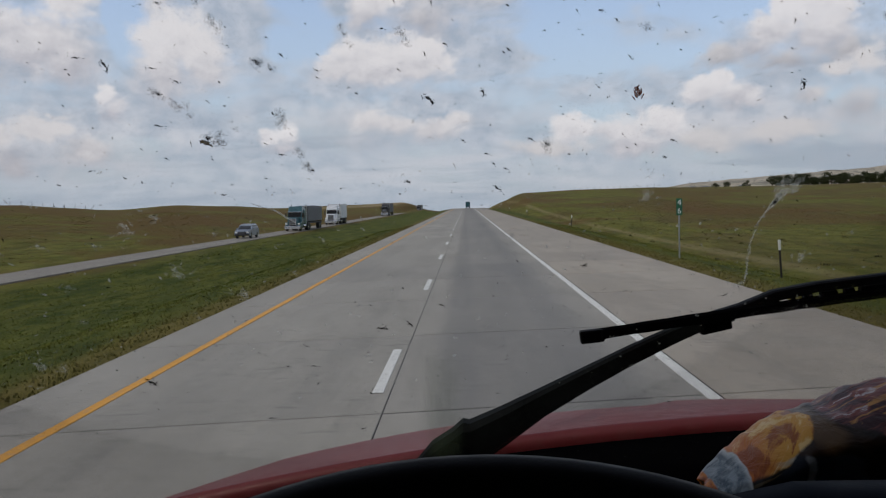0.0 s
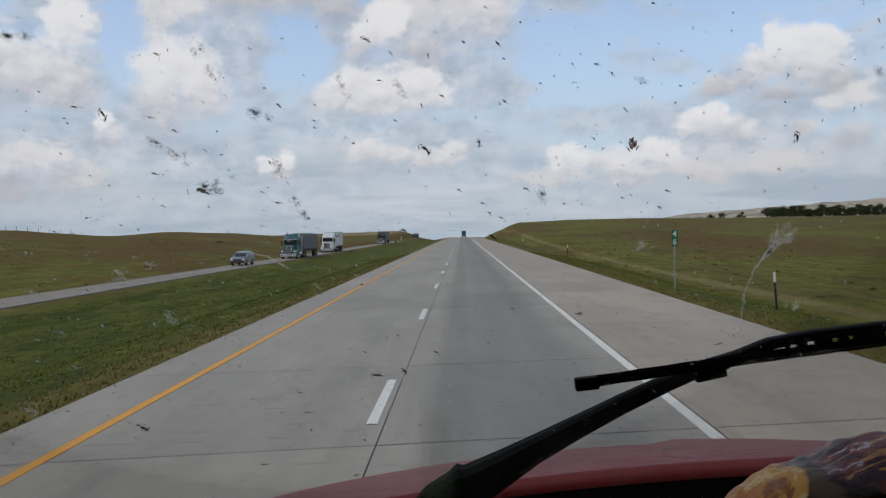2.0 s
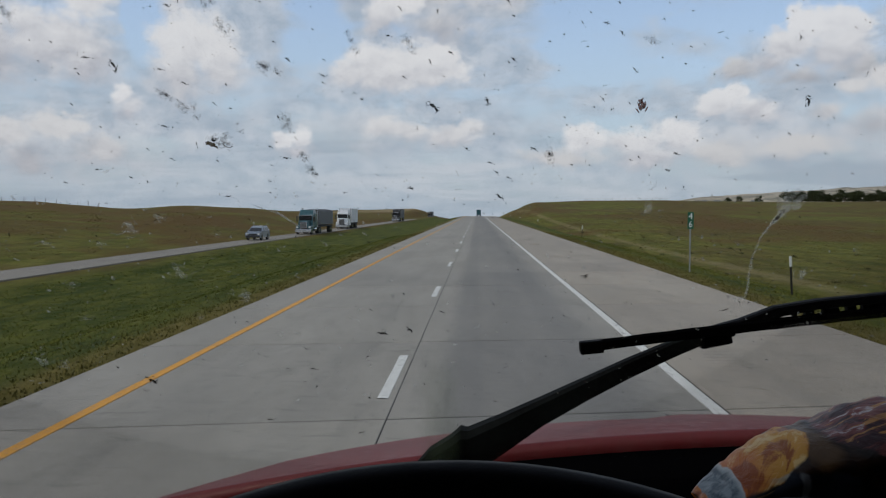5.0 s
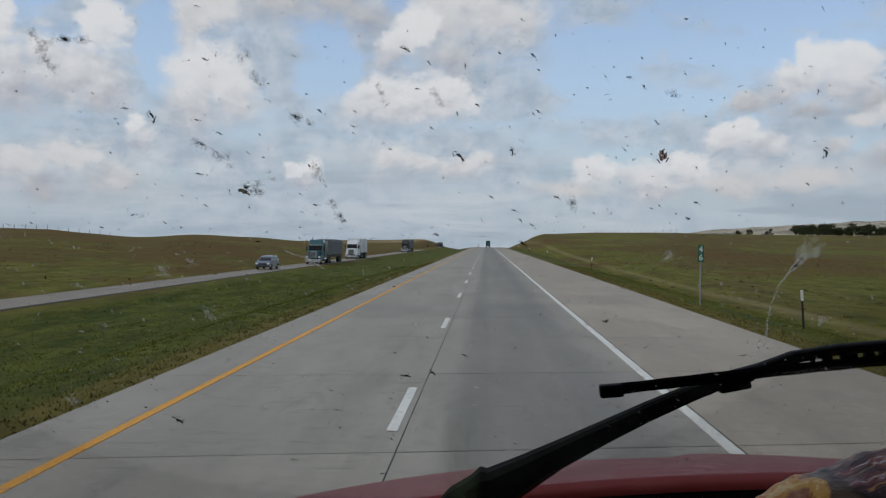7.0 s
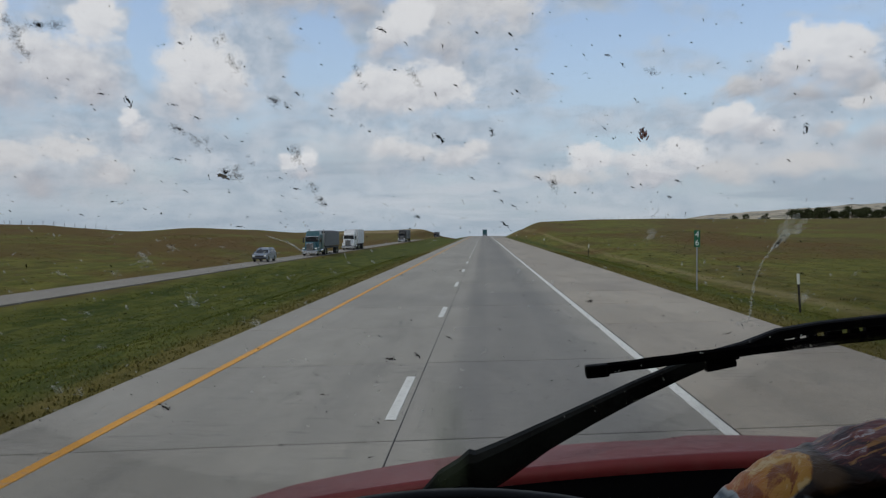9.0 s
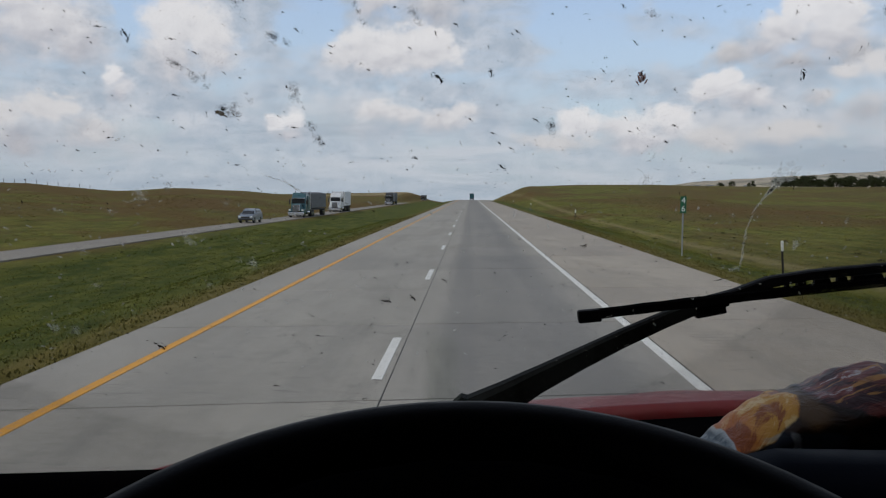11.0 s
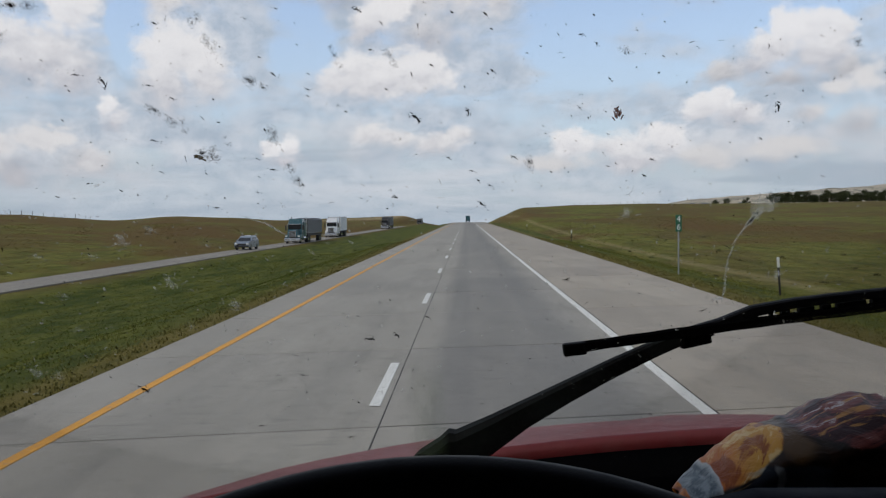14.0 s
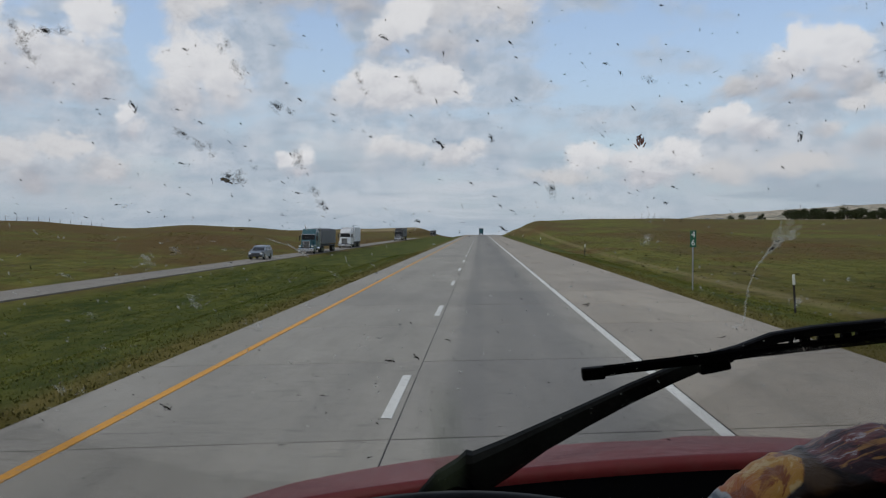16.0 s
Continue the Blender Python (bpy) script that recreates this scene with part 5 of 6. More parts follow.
def big_remains():
    """The moth, the red-brown wasp and the long drip, which stand out from the rest."""
    rng = random.Random(9)
    moth_x, moth_z = TICK_MOTH
    bm = bmesh.new()
    m = Matrix.Translation((-moth_x, -screen_y(moth_x, moth_z), -moth_z)) @ glass_frame(moth_x, moth_z, 12)
    blob(bm, m, 0.011, 0.0056, 3, 0.5, 18, 0.0015)
    blob(bm, m, 0.006, 0.0030, 4, 0.6, 14, 0.001, px=0.007, py=0.0022, turn=0.3)
    for k in range(9):
        blob(bm, m, rng.uniform(0.004, 0.013), rng.uniform(0.0002, 0.0004), 40 + k, 0.5, 8, 0.0004, px=0.012 + rng.uniform(-0.006, 0.012), py=rng.gauss(-0.003, 0.005), turn=rng.gauss(-0.3, 0.5), bend=rng.uniform(-0.3, 0.3))
    ob = part("moth", bm, M["bug_brown"])
    ob.matrix_world = Matrix.Translation((moth_x, screen_y(moth_x, moth_z), moth_z))
    tagged(ob, "crushed brown moth on the windshield", "insect")
    wx, wz = TICK_WASP
    bm = bmesh.new()
    m = Matrix.Translation((-wx, -screen_y(wx, wz), -wz)) @ glass_frame(wx, wz, 75)
    for k, (px, py, long_, wide, turn) in enumerate(((0.0, 0.0, 0.013, 0.0026, 0.1), (0.001, 0.0034, 0.011, 0.0018, -0.2), (0.001, -0.0034, 0.010, 0.0020, 0.35), (-0.005, 0.001, 0.005, 0.0032, 0.0),
                                                     (0.005, 0.006, 0.007, 0.0010, -0.5), (0.006, -0.006, 0.006, 0.0010, 0.6), (-0.007, -0.002, 0.004, 0.0009, 0.8))):
        blob(bm, m, long_ * 1.1, wide * 1.45, k + 30, 0.5, 14, 0.001, px=px, py=py * 0.85, turn=turn, bend=0.05)
    ob = part("wasp", bm, M["wasp"])
    ob.matrix_world = Matrix.Translation((wx, screen_y(wx, wz), wz))
    tagged(ob, "crushed red-brown wasp on the windshield", "insect")
    # splash with a drip that ran down the glass
    def run(bm, ox, oz, path, width, count, seed):
        """Drops in a row along a path of (x, z) on the glass."""
        back = Matrix.Translation((-ox, -screen_y(ox, oz), -oz))
        for k in range(count):
            t_ = k / (count - 1) * (len(path) - 1)
            i = min(int(t_), len(path) - 2)
            (xa, za), (xb, zb) = path[i], path[i + 1]
            u = t_ - i
            x, z = xa + (xb - xa) * u, za + (zb - za) * u
            slant = -math.degrees(math.atan2((zb - za) * 1.1, xb - xa))
            blob(bm, back @ glass_frame(x + rng.gauss(0, 0.0006), z, slant), rng.uniform(0.009, 0.017), width * rng.uniform(0.5, 1.2), seed + k, 0.5, 12, 0.0003, bend=rng.uniform(-0.08, 0.08))

    sx, sz = 1.410, 2.410
    bm = bmesh.new()
    run(bm, sx, sz, [(1.406, 2.406), (1.396, 2.392), (1.389, 2.377), (1.384, 2.356), (1.383, 2.337), (1.385, 2.316), (1.385, 2.300)], 0.0036, 26, 70)
    for tip, wide in (((1.424, 2.438), 0.011), ((1.433, 2.430), 0.009), ((1.411, 2.434), 0.006), ((1.427, 2.418), 0.006)):
        run(bm, sx, sz, [(1.403, 2.401), (sx + 0.002, sz + 0.004), tip], wide, 7, int(tip[0] * 1000))
    m = Matrix.Translation((-sx, -screen_y(sx, sz), -sz)) @ glass_frame(sx, sz, 0)
    for k in range(7):
        blob(bm, m, rng.uniform(0.010, 0.024), rng.uniform(0.005, 0.010), k + 170, 0.6, 16, 0.0003, px=rng.gauss(0.008, 0.006), py=rng.gauss(-0.012, 0.006), turn=rng.gauss(-0.9, 0.4))
    for k in range(10):
        blob(bm, m, rng.uniform(0.003, 0.010), rng.uniform(0.002, 0.005), k + 270, 0.6, 12, 0.0003, px=-0.026 + rng.gauss(0, 0.005), py=0.122 + rng.gauss(0, 0.004), turn=rng.uniform(-2, 2))
    ob = part("insect_drip", bm, M["smear"])
    ob.matrix_world = Matrix.Translation((sx, screen_y(sx, sz), sz))
    tagged(ob, "pale insect splash with a long drip on the windshield", "smear")
    # faint greenish upright band low on the glass
    bm = bmesh.new()
    ox, oz = 0.985, 2.15
    grid = []
    for j in range(13):
        z = 2.045 + 0.20 * j / 12
        lean = -0.03 * (z - oz)
        grid.append([bm.verts.new((ox + lean + 0.075 * (i / 6 - 0.5) - ox, screen_y(ox + lean + 0.075 * (i / 6 - 0.5), z) + 0.0056 - screen_y(ox, oz), z - oz)) for i in range(7)])
    for a, b in zip(grid, grid[1:]):
        for i in range(6):
            bm.faces.new((a[i], a[i + 1], b[i + 1], b[i]))
    ob = part("olive_band", bm, M["olive_band"])
    ob.matrix_world = Matrix.Translation((ox, screen_y(ox, oz), oz))
    tagged(ob, "faint greenish band on the windshield", "smear")
    (xa, za), (xb, zb), (xc, zc) = STREAK
    bm = bmesh.new()
    run(bm, xa, za, STREAK, 0.0017, 16, 700)
    run(bm, xa, za, [(xb, zb), (xc, zc)], 0.0036, 7, 760)
    ob = part("insect_streak", bm, M["smear"])
    ob.matrix_world = Matrix.Translation((xa, screen_y(xa, za), za))
    tagged(ob, "pale curved insect streak on the windshield", "smear")
    # countless fine specks
    bm = bmesh.new()
    for k in range(760):
        x, z = rng.uniform(0.40, 1.60), rng.uniform(2.10, 2.80)
        blob(bm, glass_frame(x, z, rng.gauss(25, 30)), 0.0006 + 0.0028 * rng.random() ** 2.2, rng.uniform(0.0005, 0.0011), k, 0.5, 7, 0.0003)
    # sparser, larger flecks between them, most of them high on the glass
    for k in range(290):
        x, z = rng.uniform(0.40, 1.60), 2.06 + 0.74 * rng.random() ** 0.8
        m = glass_frame(x, z, rng.gauss(30, 28))
        long_ = 0.0016 + 0.0034 * rng.random() ** 2
        blob(bm, m, long_, rng.uniform(0.0009, 0.0016), k + 3000, 0.6, 8, 0.0004, bend=rng.uniform(-0.2, 0.2))
        if rng.random() < 0.4:
            blob(bm, m, long_ * 0.5, 0.0007, k + 4000, 0.6, 6, 0.0003, px=long_ * rng.uniform(0.6, 1.0), py=rng.gauss(0, 0.0006))
    for k in range(110):
        x, z = rng.uniform(0.45, 1.60), rng.uniform(2.08, 2.32)
        blob(bm, glass_frame(x, z, rng.gauss(20, 45)), 0.0012 + 0.0026 * rng.random() ** 2, rng.uniform(0.0008, 0.0015), k + 5000, 0.6, 8, 0.0004)
    tagged(part("fine_specks", bm, M["bug"]), "countless fine insect specks on the windshield", "specks", kind="stuff")
    bm = bmesh.new()
    for k in range(560):
        x, z = rng.uniform(0.40, 1.60), rng.uniform(2.16, 2.46)
        blob(bm, glass_frame(x, z, rng.gauss(35, 40)), 0.0015 + 0.0075 * rng.random() ** 2, rng.uniform(0.0008, 0.0032), k + 900, 0.5, 8, 0.0002)
    tagged(part("fine_smears", bm, M["spatter"]), "countless fine pale spatters on the windshield", "specks", kind="stuff")


big_remains()

# ---- traffic ----
def wheel_at(parent, x, y, r, wide, group_sides=22):
    bm = bmesh.new()
    rod(bm, (x - wide / 2, y, r), (x + wide / 2, y, r), r, sides=group_sides)
    bmesh.ops.bevel(bm, geom=bm.edges[:], offset=r * 0.06, segments=1, affect="EDGES")
    w = part("wheel", bm, M["tyre"], parent)
    bm = bmesh.new()
    rod(bm, (x - wide / 2 - 0.012, y, r), (x + wide / 2 + 0.012, y, r), r * 0.56, sides=18)
    part("rim", bm, M["chrome"], w)


def road_truck(m, label, paint, box_paint, trailer_len, nose=1.5, open_top=False, group=""):
    """A semi truck with its trailer; it faces its own -y and stands on z = 0."""
    t = thing("semi_trailer_truck", m, label, "truck", group)
    p = lambda name, bm, mat, lab="": part(name, bm, mat, t, lab)
    # cab with sleeper
    bm = bmesh.new()
    box(bm, (-1.15, nose, 1.05), (1.15, nose + 1.5, 3.0), 0.08, taper=(0.94, 0.86))
    p("cab", bm, paint)
    bm = bmesh.new()
    box(bm, (-1.2, nose + 1.4, 1.0), (1.2, nose + 3.1, 3.25), 0.08)
    p("sleeper", bm, paint)
    bm = bmesh.new()
    box(bm, (-1.1, nose + 0.35, 2.9), (1.1, nose + 3.0, 3.75), 0.1, taper=(0.92, 0.72))
    p("roof_fairing", bm, paint)
    bm = bmesh.new()
    box(bm, (-0.78, 0.1, 0.95), (0.78, nose + 0.1, 2.05), 0.1, taper=(0.86, 0.96))
    hood_ = p("hood", bm, paint)
    bm = bmesh.new()
    box(bm, (-0.56, 0.04, 0.95), (0.56, 0.14, 1.92), 0.03)
    part("grille", bm, M["chrome"], hood_, "chrome radiator grille")
    for k in range(7):
        bm = bmesh.new()
        box(bm, (-0.48 + 0.14 * k - 0.045, 0.02, 1.02), (-0.48 + 0.14 * k + 0.045, 0.05, 1.85))
        part("grille_slot", bm, M["dark_grey"], hood_)
    bm = bmesh.new()
    box(bm, (-1.22, -0.12, 0.32), (1.22, 0.12, 0.82), 0.05)
    p("bumper", bm, M["chrome"])
    for s in (-1, 1):
        bm = bmesh.new()
        box(bm, (s * 0.95 - 0.25, 0.1, 0.62), (s * 0.95 + 0.25, nose + 0.2, 1.32), 0.09, taper=(0.9, 0.82))
        p("fender", bm, paint)
        bm = bmesh.new()
        box(bm, (s * 0.95 - 0.17, 0.03, 1.0), (s * 0.95 + 0.17, 0.13, 1.22), 0.03)
        p("headlight", bm, M["reflector"])
        bm = bmesh.new()
        box(bm, (s * 1.38 - 0.09, nose + 0.15, 1.95), (s * 1.38 + 0.09, nose + 0.27, 2.75), 0.02)
        p("mirror", bm, M["dark_grey"])
        bm = bmesh.new()
        rod(bm, (s * 1.15, nose + 0.25, 2.6), (s * 1.36, nose + 0.22, 2.6), 0.02)
        p("mirror_arm", bm, M["chrome"])
        bm = bmesh.new()
        rod(bm, (s * 1.14, nose + 3.3, 0.95), (s * 1.14, nose + 3.3, 4.05), 0.075, sides=12)
        p("exhaust_stack", bm, M["chrome"])
        bm = bmesh.new()
        rod(bm, (s * 0.98, nose + 0.6, 0.72), (s * 0.98, nose + 2.4, 0.72), 0.31, sides=18)
        p("fuel_tank", bm, M["chrome"])
        bm = bmesh.new()
        box(bm, (s * 1.12 - 0.02, nose + 0.35, 2.05), (s * 1.12 + 0.025, nose + 1.15, 2.72), 0.02)
        p("side_window", bm, M["car_glass"])
    bm = bmesh.new()
    box(bm, (-1.02, nose - 0.03, 2.1), (1.02, nose + 0.10, 2.82), 0.04, taper=(0.94, 1.0), m=Matrix.Translation((0, 0.06, 0)))
    p("windshield", bm, M["car_glass"], "dark sloping windshield")
    bm = bmesh.new()
    box(bm, (-1.05, nose - 0.16, 2.84), (1.05, nose + 0.12, 2.95), 0.02)
    p("visor", bm, M["chrome"])
    bm = bmesh.new()
    box(bm, (-0.45, 0.4, 0.6), (0.45, nose + 6.0, 0.95), 0.02)
    p("chassis", bm, M["dark_grey"])
    y0 = nose + 3.9
    bm = bmesh.new()
    box(bm, (-1.28, y0, 1.2 if not open_top else 1.35), (1.28, y0 + trailer_len, 4.05 if not open_top else 3.55), 0.04)
    trailer = p("trailer", bm, box_paint)
    bm = bmesh.new()
    box(bm, (-1.2, y0 + 0.3, 1.0), (1.2, y0 + trailer_len - 0.1, 1.22), 0.02)
    part("trailer_floor", bm, M["dark_grey"], trailer)
    for k in range(int(trailer_len / 0.9)):
        for s in (-1, 1):
            bm = bmesh.new()
            y = y0 + 0.45 + 0.9 * k
            box(bm, (s * 1.285 - 0.012, y - 0.03, 1.4), (s * 1.285 + 0.012, y + 0.03, 3.5))
            part("rib", bm, box_paint, trailer)
    if open_top:
        bm = bmesh.new()
        n = 10
        rows = []
        for k in range(13):
            y = y0 + trailer_len * k / 12
            rows.append([bm.verts.new((1.27 * math.cos(math.pi * j / n), y, 3.5 + 0.34 * math.sin(math.pi * j / n) * (0.92 + 0.08 * (k % 2)))) for j in range(n + 1)])
        for a, b in zip(rows, rows[1:]):
            for j in range(n):
                bm.faces.new((a[j], b[j], b[j + 1], a[j + 1]))
        bm.faces.new(rows[0])
        bm.faces.new(rows[-1][::-1])
        part("tarp", bm, M["dark_grey"], trailer, "dark rolled tarp over the load")
    for y in (0.95, nose + 4.2, nose + 5.5, y0 + trailer_len - 2.6, y0 + trailer_len - 1.3):
        for s in (-1, 1):
            wheel_at(t, s * (1.0 if y > 1 else 1.02), y, 0.51, 0.55 if y > 1 else 0.3)
    return t


def suv(m, label, paint):
    """A sport utility car that faces its own -y and stands on z = 0."""
    t = thing("sport_utility_car", m, label, "car")

    def hull(name, rows, half, top_half, mat, lab=""):
        """A body from a side outline (y, z): its flanks lean in towards the top."""
        bm = bmesh.new()
        lo, hi = min(r[1] for r in rows), max(r[1] for r in rows)
        loops = []
        for side, tuck in ((-1, 0.0), (-1, 0.07), (1, 0.07), (1, 0.0)):
            loop = []
            for y, z in rows:
                wide = half + (top_half - half) * (z - lo) / (hi - lo)
                loop.append(bm.verts.new((side * (wide - tuck), y, z + (0.02 if tuck and z > lo + 0.2 else 0.0))))
            loops.append(loop)
        for a, b in zip(loops, loops[1:]):
            for k in range(len(rows)):
                bm.faces.new((a[k], b[k], b[(k + 1) % len(rows)], a[(k + 1) % len(rows)]))
        bm.faces.new(loops[0][::-1])
        bm.faces.new(loops[-1])
        bmesh.ops.recalc_face_normals(bm, faces=bm.faces)
        return part(name, bm, mat, t, lab)

    hull("body", [(0.05, 0.35), (0.0, 0.6), (0.06, 0.86), (0.3, 0.98), (1.25, 1.06), (4.55, 1.10), (4.68, 0.95), (4.70, 0.5), (4.5, 0.34)], 0.93, 0.88, paint)
    hull("cabin", [(1.15, 1.06), (1.95, 1.62), (2.2, 1.68), (3.9, 1.70), (4.25, 1.66), (4.6, 1.10)], 0.88, 0.68, paint)
    bm = bmesh.new()
    q = [bm.verts.new(v) for v in ((-0.76, 1.20, 1.12), (0.76, 1.20, 1.12), (0.62, 1.92, 1.61), (-0.62, 1.92, 1.61), (-0.76, 1.24, 1.10), (0.76, 1.24, 1.10), (0.62, 1.96, 1.59), (-0.62, 1.96, 1.59))]
    for f in ((0, 1, 2, 3), (7, 6, 5, 4), (0, 4, 5, 1), (1, 5, 6, 2), (2, 6, 7, 3), (3, 7, 4, 0)):
        bm.faces.new([q[k] for k in f])
    part("windshield", bm, M["car_glass"], t, "dark windshield")
    bm = bmesh.new()
    box(bm, (-0.5, -0.03, 0.6), (0.5, 0.05, 0.8), 0.02)
    part("grille", bm, M["dark_grey"], t)
    bm = bmesh.new()
    box(bm, (-0.86, -0.07, 0.36), (0.86, 0.08, 0.56), 0.04)
    part("bumper", bm, M["dark_grey"], t, "dark front bumper")
    for s in (-1, 1):
        bm = bmesh.new()
        box(bm, (s * 0.70 - 0.15, -0.01, 0.68), (s * 0.70 + 0.15, 0.08, 0.84), 0.03)
        part("headlight", bm, M["reflector"], t)
        bm = bmesh.new()
        box(bm, (s * 1.0 - 0.1, 1.5, 1.06), (s * 1.0 + 0.1, 1.62, 1.22), 0.03)
        part("mirror", bm, paint, t)
        bm = bmesh.new()
        rod(bm, (s * 0.62, 2.2, 1.74), (s * 0.62, 4.1, 1.75), 0.02, sides=6)
        part("roof_rail", bm, M["dark_grey"], t)
        for y0, y1 in ((1.75, 2.55), (2.63, 3.45), (3.53, 4.2)):
            bm = bmesh.new()
            w0, w1 = 0.872, 0.745
            v = [bm.verts.new((s * (w + d), y, z)) for d in (0.0, 0.02) for w, y, z in ((w0, y0, 1.14), (w0, y1, 1.14), (w1, y1 - 0.04, 1.54), (w1, y0 + (0.28 if y0 < 2 else 0.03), 1.54))]
            for f in ((0, 1, 2, 3), (7, 6, 5, 4), (0, 4, 5, 1), (1, 5, 6, 2), (2, 6, 7, 3), (3, 7, 4, 0)):
                bm.faces.new([v[k] for k in f])
            part("side_window", bm, M["car_glass"], t)
        for y in (0.9, 3.65):
            wheel_at(t, s * 0.82, y, 0.36, 0.24)
    return t


road_truck(pose(-25.2, 121.0, OPP_Z), "teal semi truck with a grey tarped trailer on the opposite roadway", M["teal"], M["trailer_grey"], 12.5, 1.7, True)
suv(pose(-26.2, 97.0, OPP_Z), "silver grey sport utility car passing on the opposite roadway", M["car_silver"])
road_truck(pose(-25.6, 158.0, OPP_Z), "white semi truck with a short box trailer on the roadway", M["car_white"], M["trailer_white"], 8.0, 1.0)
road_truck(pose(-25.6, 262, OPP_Z), "dark semi truck far down the opposite roadway", M["dark_grey"], M["trailer_grey"], 13.5, 1.4)
road_truck(pose(-25.6, 452, OPP_Z + road_z(452)), "dark semi truck beyond the crest of the opposite roadway", M["dark_grey"], M["trailer_grey"], 13.5, 1.4)


def truck_ahead():
    y = 470.0
    t = thing("box_truck", pose(1.95, y, road_z(y)), "dark box trailer seen from behind far ahead on the highway", "truck")
    bm = bmesh.new()
    box(bm, (-1.28, 0, 1.1), (1.28, 13.5, 4.05), 0.04)
    part("trailer", bm, M["dark_grey"], t)
    for s in (-1, 1):
        bm = bmesh.new()
        box(bm, (s * 0.62 - 0.58, -0.05, 1.25), (s * 0.62 + 0.58, 0.01, 3.9), 0.01)
        part("rear_door", bm, M["teal"], t)
        for q in (1.0, 2.3):
            wheel_at(t, s * 0.95, q, 0.5, 0.55)
    bm = bmesh.new()
    box(bm, (-1.2, -0.06, 0.5), (1.2, 0.05, 0.7), 0.01)
    part("rear_bumper", bm, M["dark_grey"], t)
    bm = bmesh.new()
    box(bm, (-1.2, 14, 0.9), (1.2, 19, 3.7), 0.1)
    part("cab", bm, M["dark_grey"], t)


truck_ahead()


# ---- roadside ----
def delineator(m):
    t = thing("delineator_post", m, "dark steel roadside post with a white reflective top", "post", "delineator posts along the shoulder")
    bm = bmesh.new()
    box(bm, (-0.03, -0.012, -0.25), (0.03, 0.012, 1.0))
    box(bm, (-0.03, -0.012, -0.25), (-0.022, 0.03, 1.0))
    part("post", bm, M["steel_post"], t)
    bm = bmesh.new()
    box(bm, (-0.045, -0.022, 0.98), (0.045, 0.012, 1.34), 0.006)
    part("reflector", bm, M["reflector"], t, "white reflective plate")
    return t


first = delineator(pose(12.0, 28.5, height(12.0, 28.5), 2, -5, 5))
for k, y in enumerate((85.0, 146.0, 207.0, 268.0)):
    copy_thing(first, pose(12.0, y, height(12.0, y), 0, (2, -2, 1, 3)[k], 0))


def letters(text, size, mat, parent, m, name):
    cu = bpy.data.curves.new(name, "FONT")
    cu.body, cu.size, cu.align_x, cu.align_y, cu.extrude = text, size, "CENTER", "CENTER", 0.002
    tmp = new("tmp_text", cu)
    me = bpy.data.meshes.new_from_object(tmp.evaluated_get(bpy.context.evaluated_depsgraph_get()))
    bpy.data.objects.remove(tmp)
    me.materials.clear()
    me.materials.append(mat)
    ob = new(name, me)
    ob.parent = parent
    ob.matrix_local = m
    return ob


def mile_marker():
    x, y = 10.65, 36.9
    t = thing("mile_marker", pose(x, y, height(x, y), 0, 0, 4), "green mile marker sign with white digits on a steel post", "sign")
    bm = bmesh.new()
    box(bm, (-0.03, -0.015, -0.3), (0.03, 0.015, 2.6))
    part("post", bm, M["galv"], t)
    bm = bmesh.new()
    box(bm, (-0.14, -0.028, 1.98), (0.14, -0.02, 2.74), 0.003)
    plate = part("plate", bm, M["sign_green"], t, "green sign plate")
    for ch, z in (("4", 2.545), ("6", 2.175)):
        letters(ch, 0.38, M["sign_white"], plate, Matrix.Translation((0, -0.031, z)) @ Matrix.Rotation(radians(90), 4, "X"), "digit")


mile_marker()


def fence(label, az0, az1, count, back, seed):
    """Posts and wires along a ridge, between two bearings."""
    def spot_at(az):
        r = ridge_distance(az) - back
        x, y = EYE_X + r * math.sin(radians(az)), r * math.cos(radians(az))
        return Vector((x, y, height(x, y)))
    base = spot_at((az0 + az1) / 2)
    f = thing("wire_fence", Matrix.Translation(base), label, "fence", "fences on the ridges")
    rng = random.Random(seed)
    feet = []
    for k in range(count):
        p = spot_at(az0 + (az1 - az0) * k / (count - 1)) - base
        bm = bmesh.new()
        lean = Vector((rng.uniform(-0.12, 0.12), rng.uniform(-0.1, 0.1), rng.uniform(1.35, 1.75)))
        rod(bm, p - Vector((0, 0, 0.4)), p + lean, 0.10, 0.08, 7)
        part("post", bm, M["post"], f)
        feet.append(p)
    for h in (0.5, 0.95, 1.3):
        bm = bmesh.new()
        for a, b in zip(feet, feet[1:]):
            rod(bm, a + Vector((0, 0, h)), b + Vector((0, 0, h)), 0.008, 0.008, 4)
        part("wire", bm, M["galv"], f)


fence("weathered wire fence along the crest of the low hill", 7.6, 13.0, 13, 2.0, 3)
fence("weathered wire fence along the crest beyond the opposite roadway", -33.5, -25.5, 14, 2.0, 4)


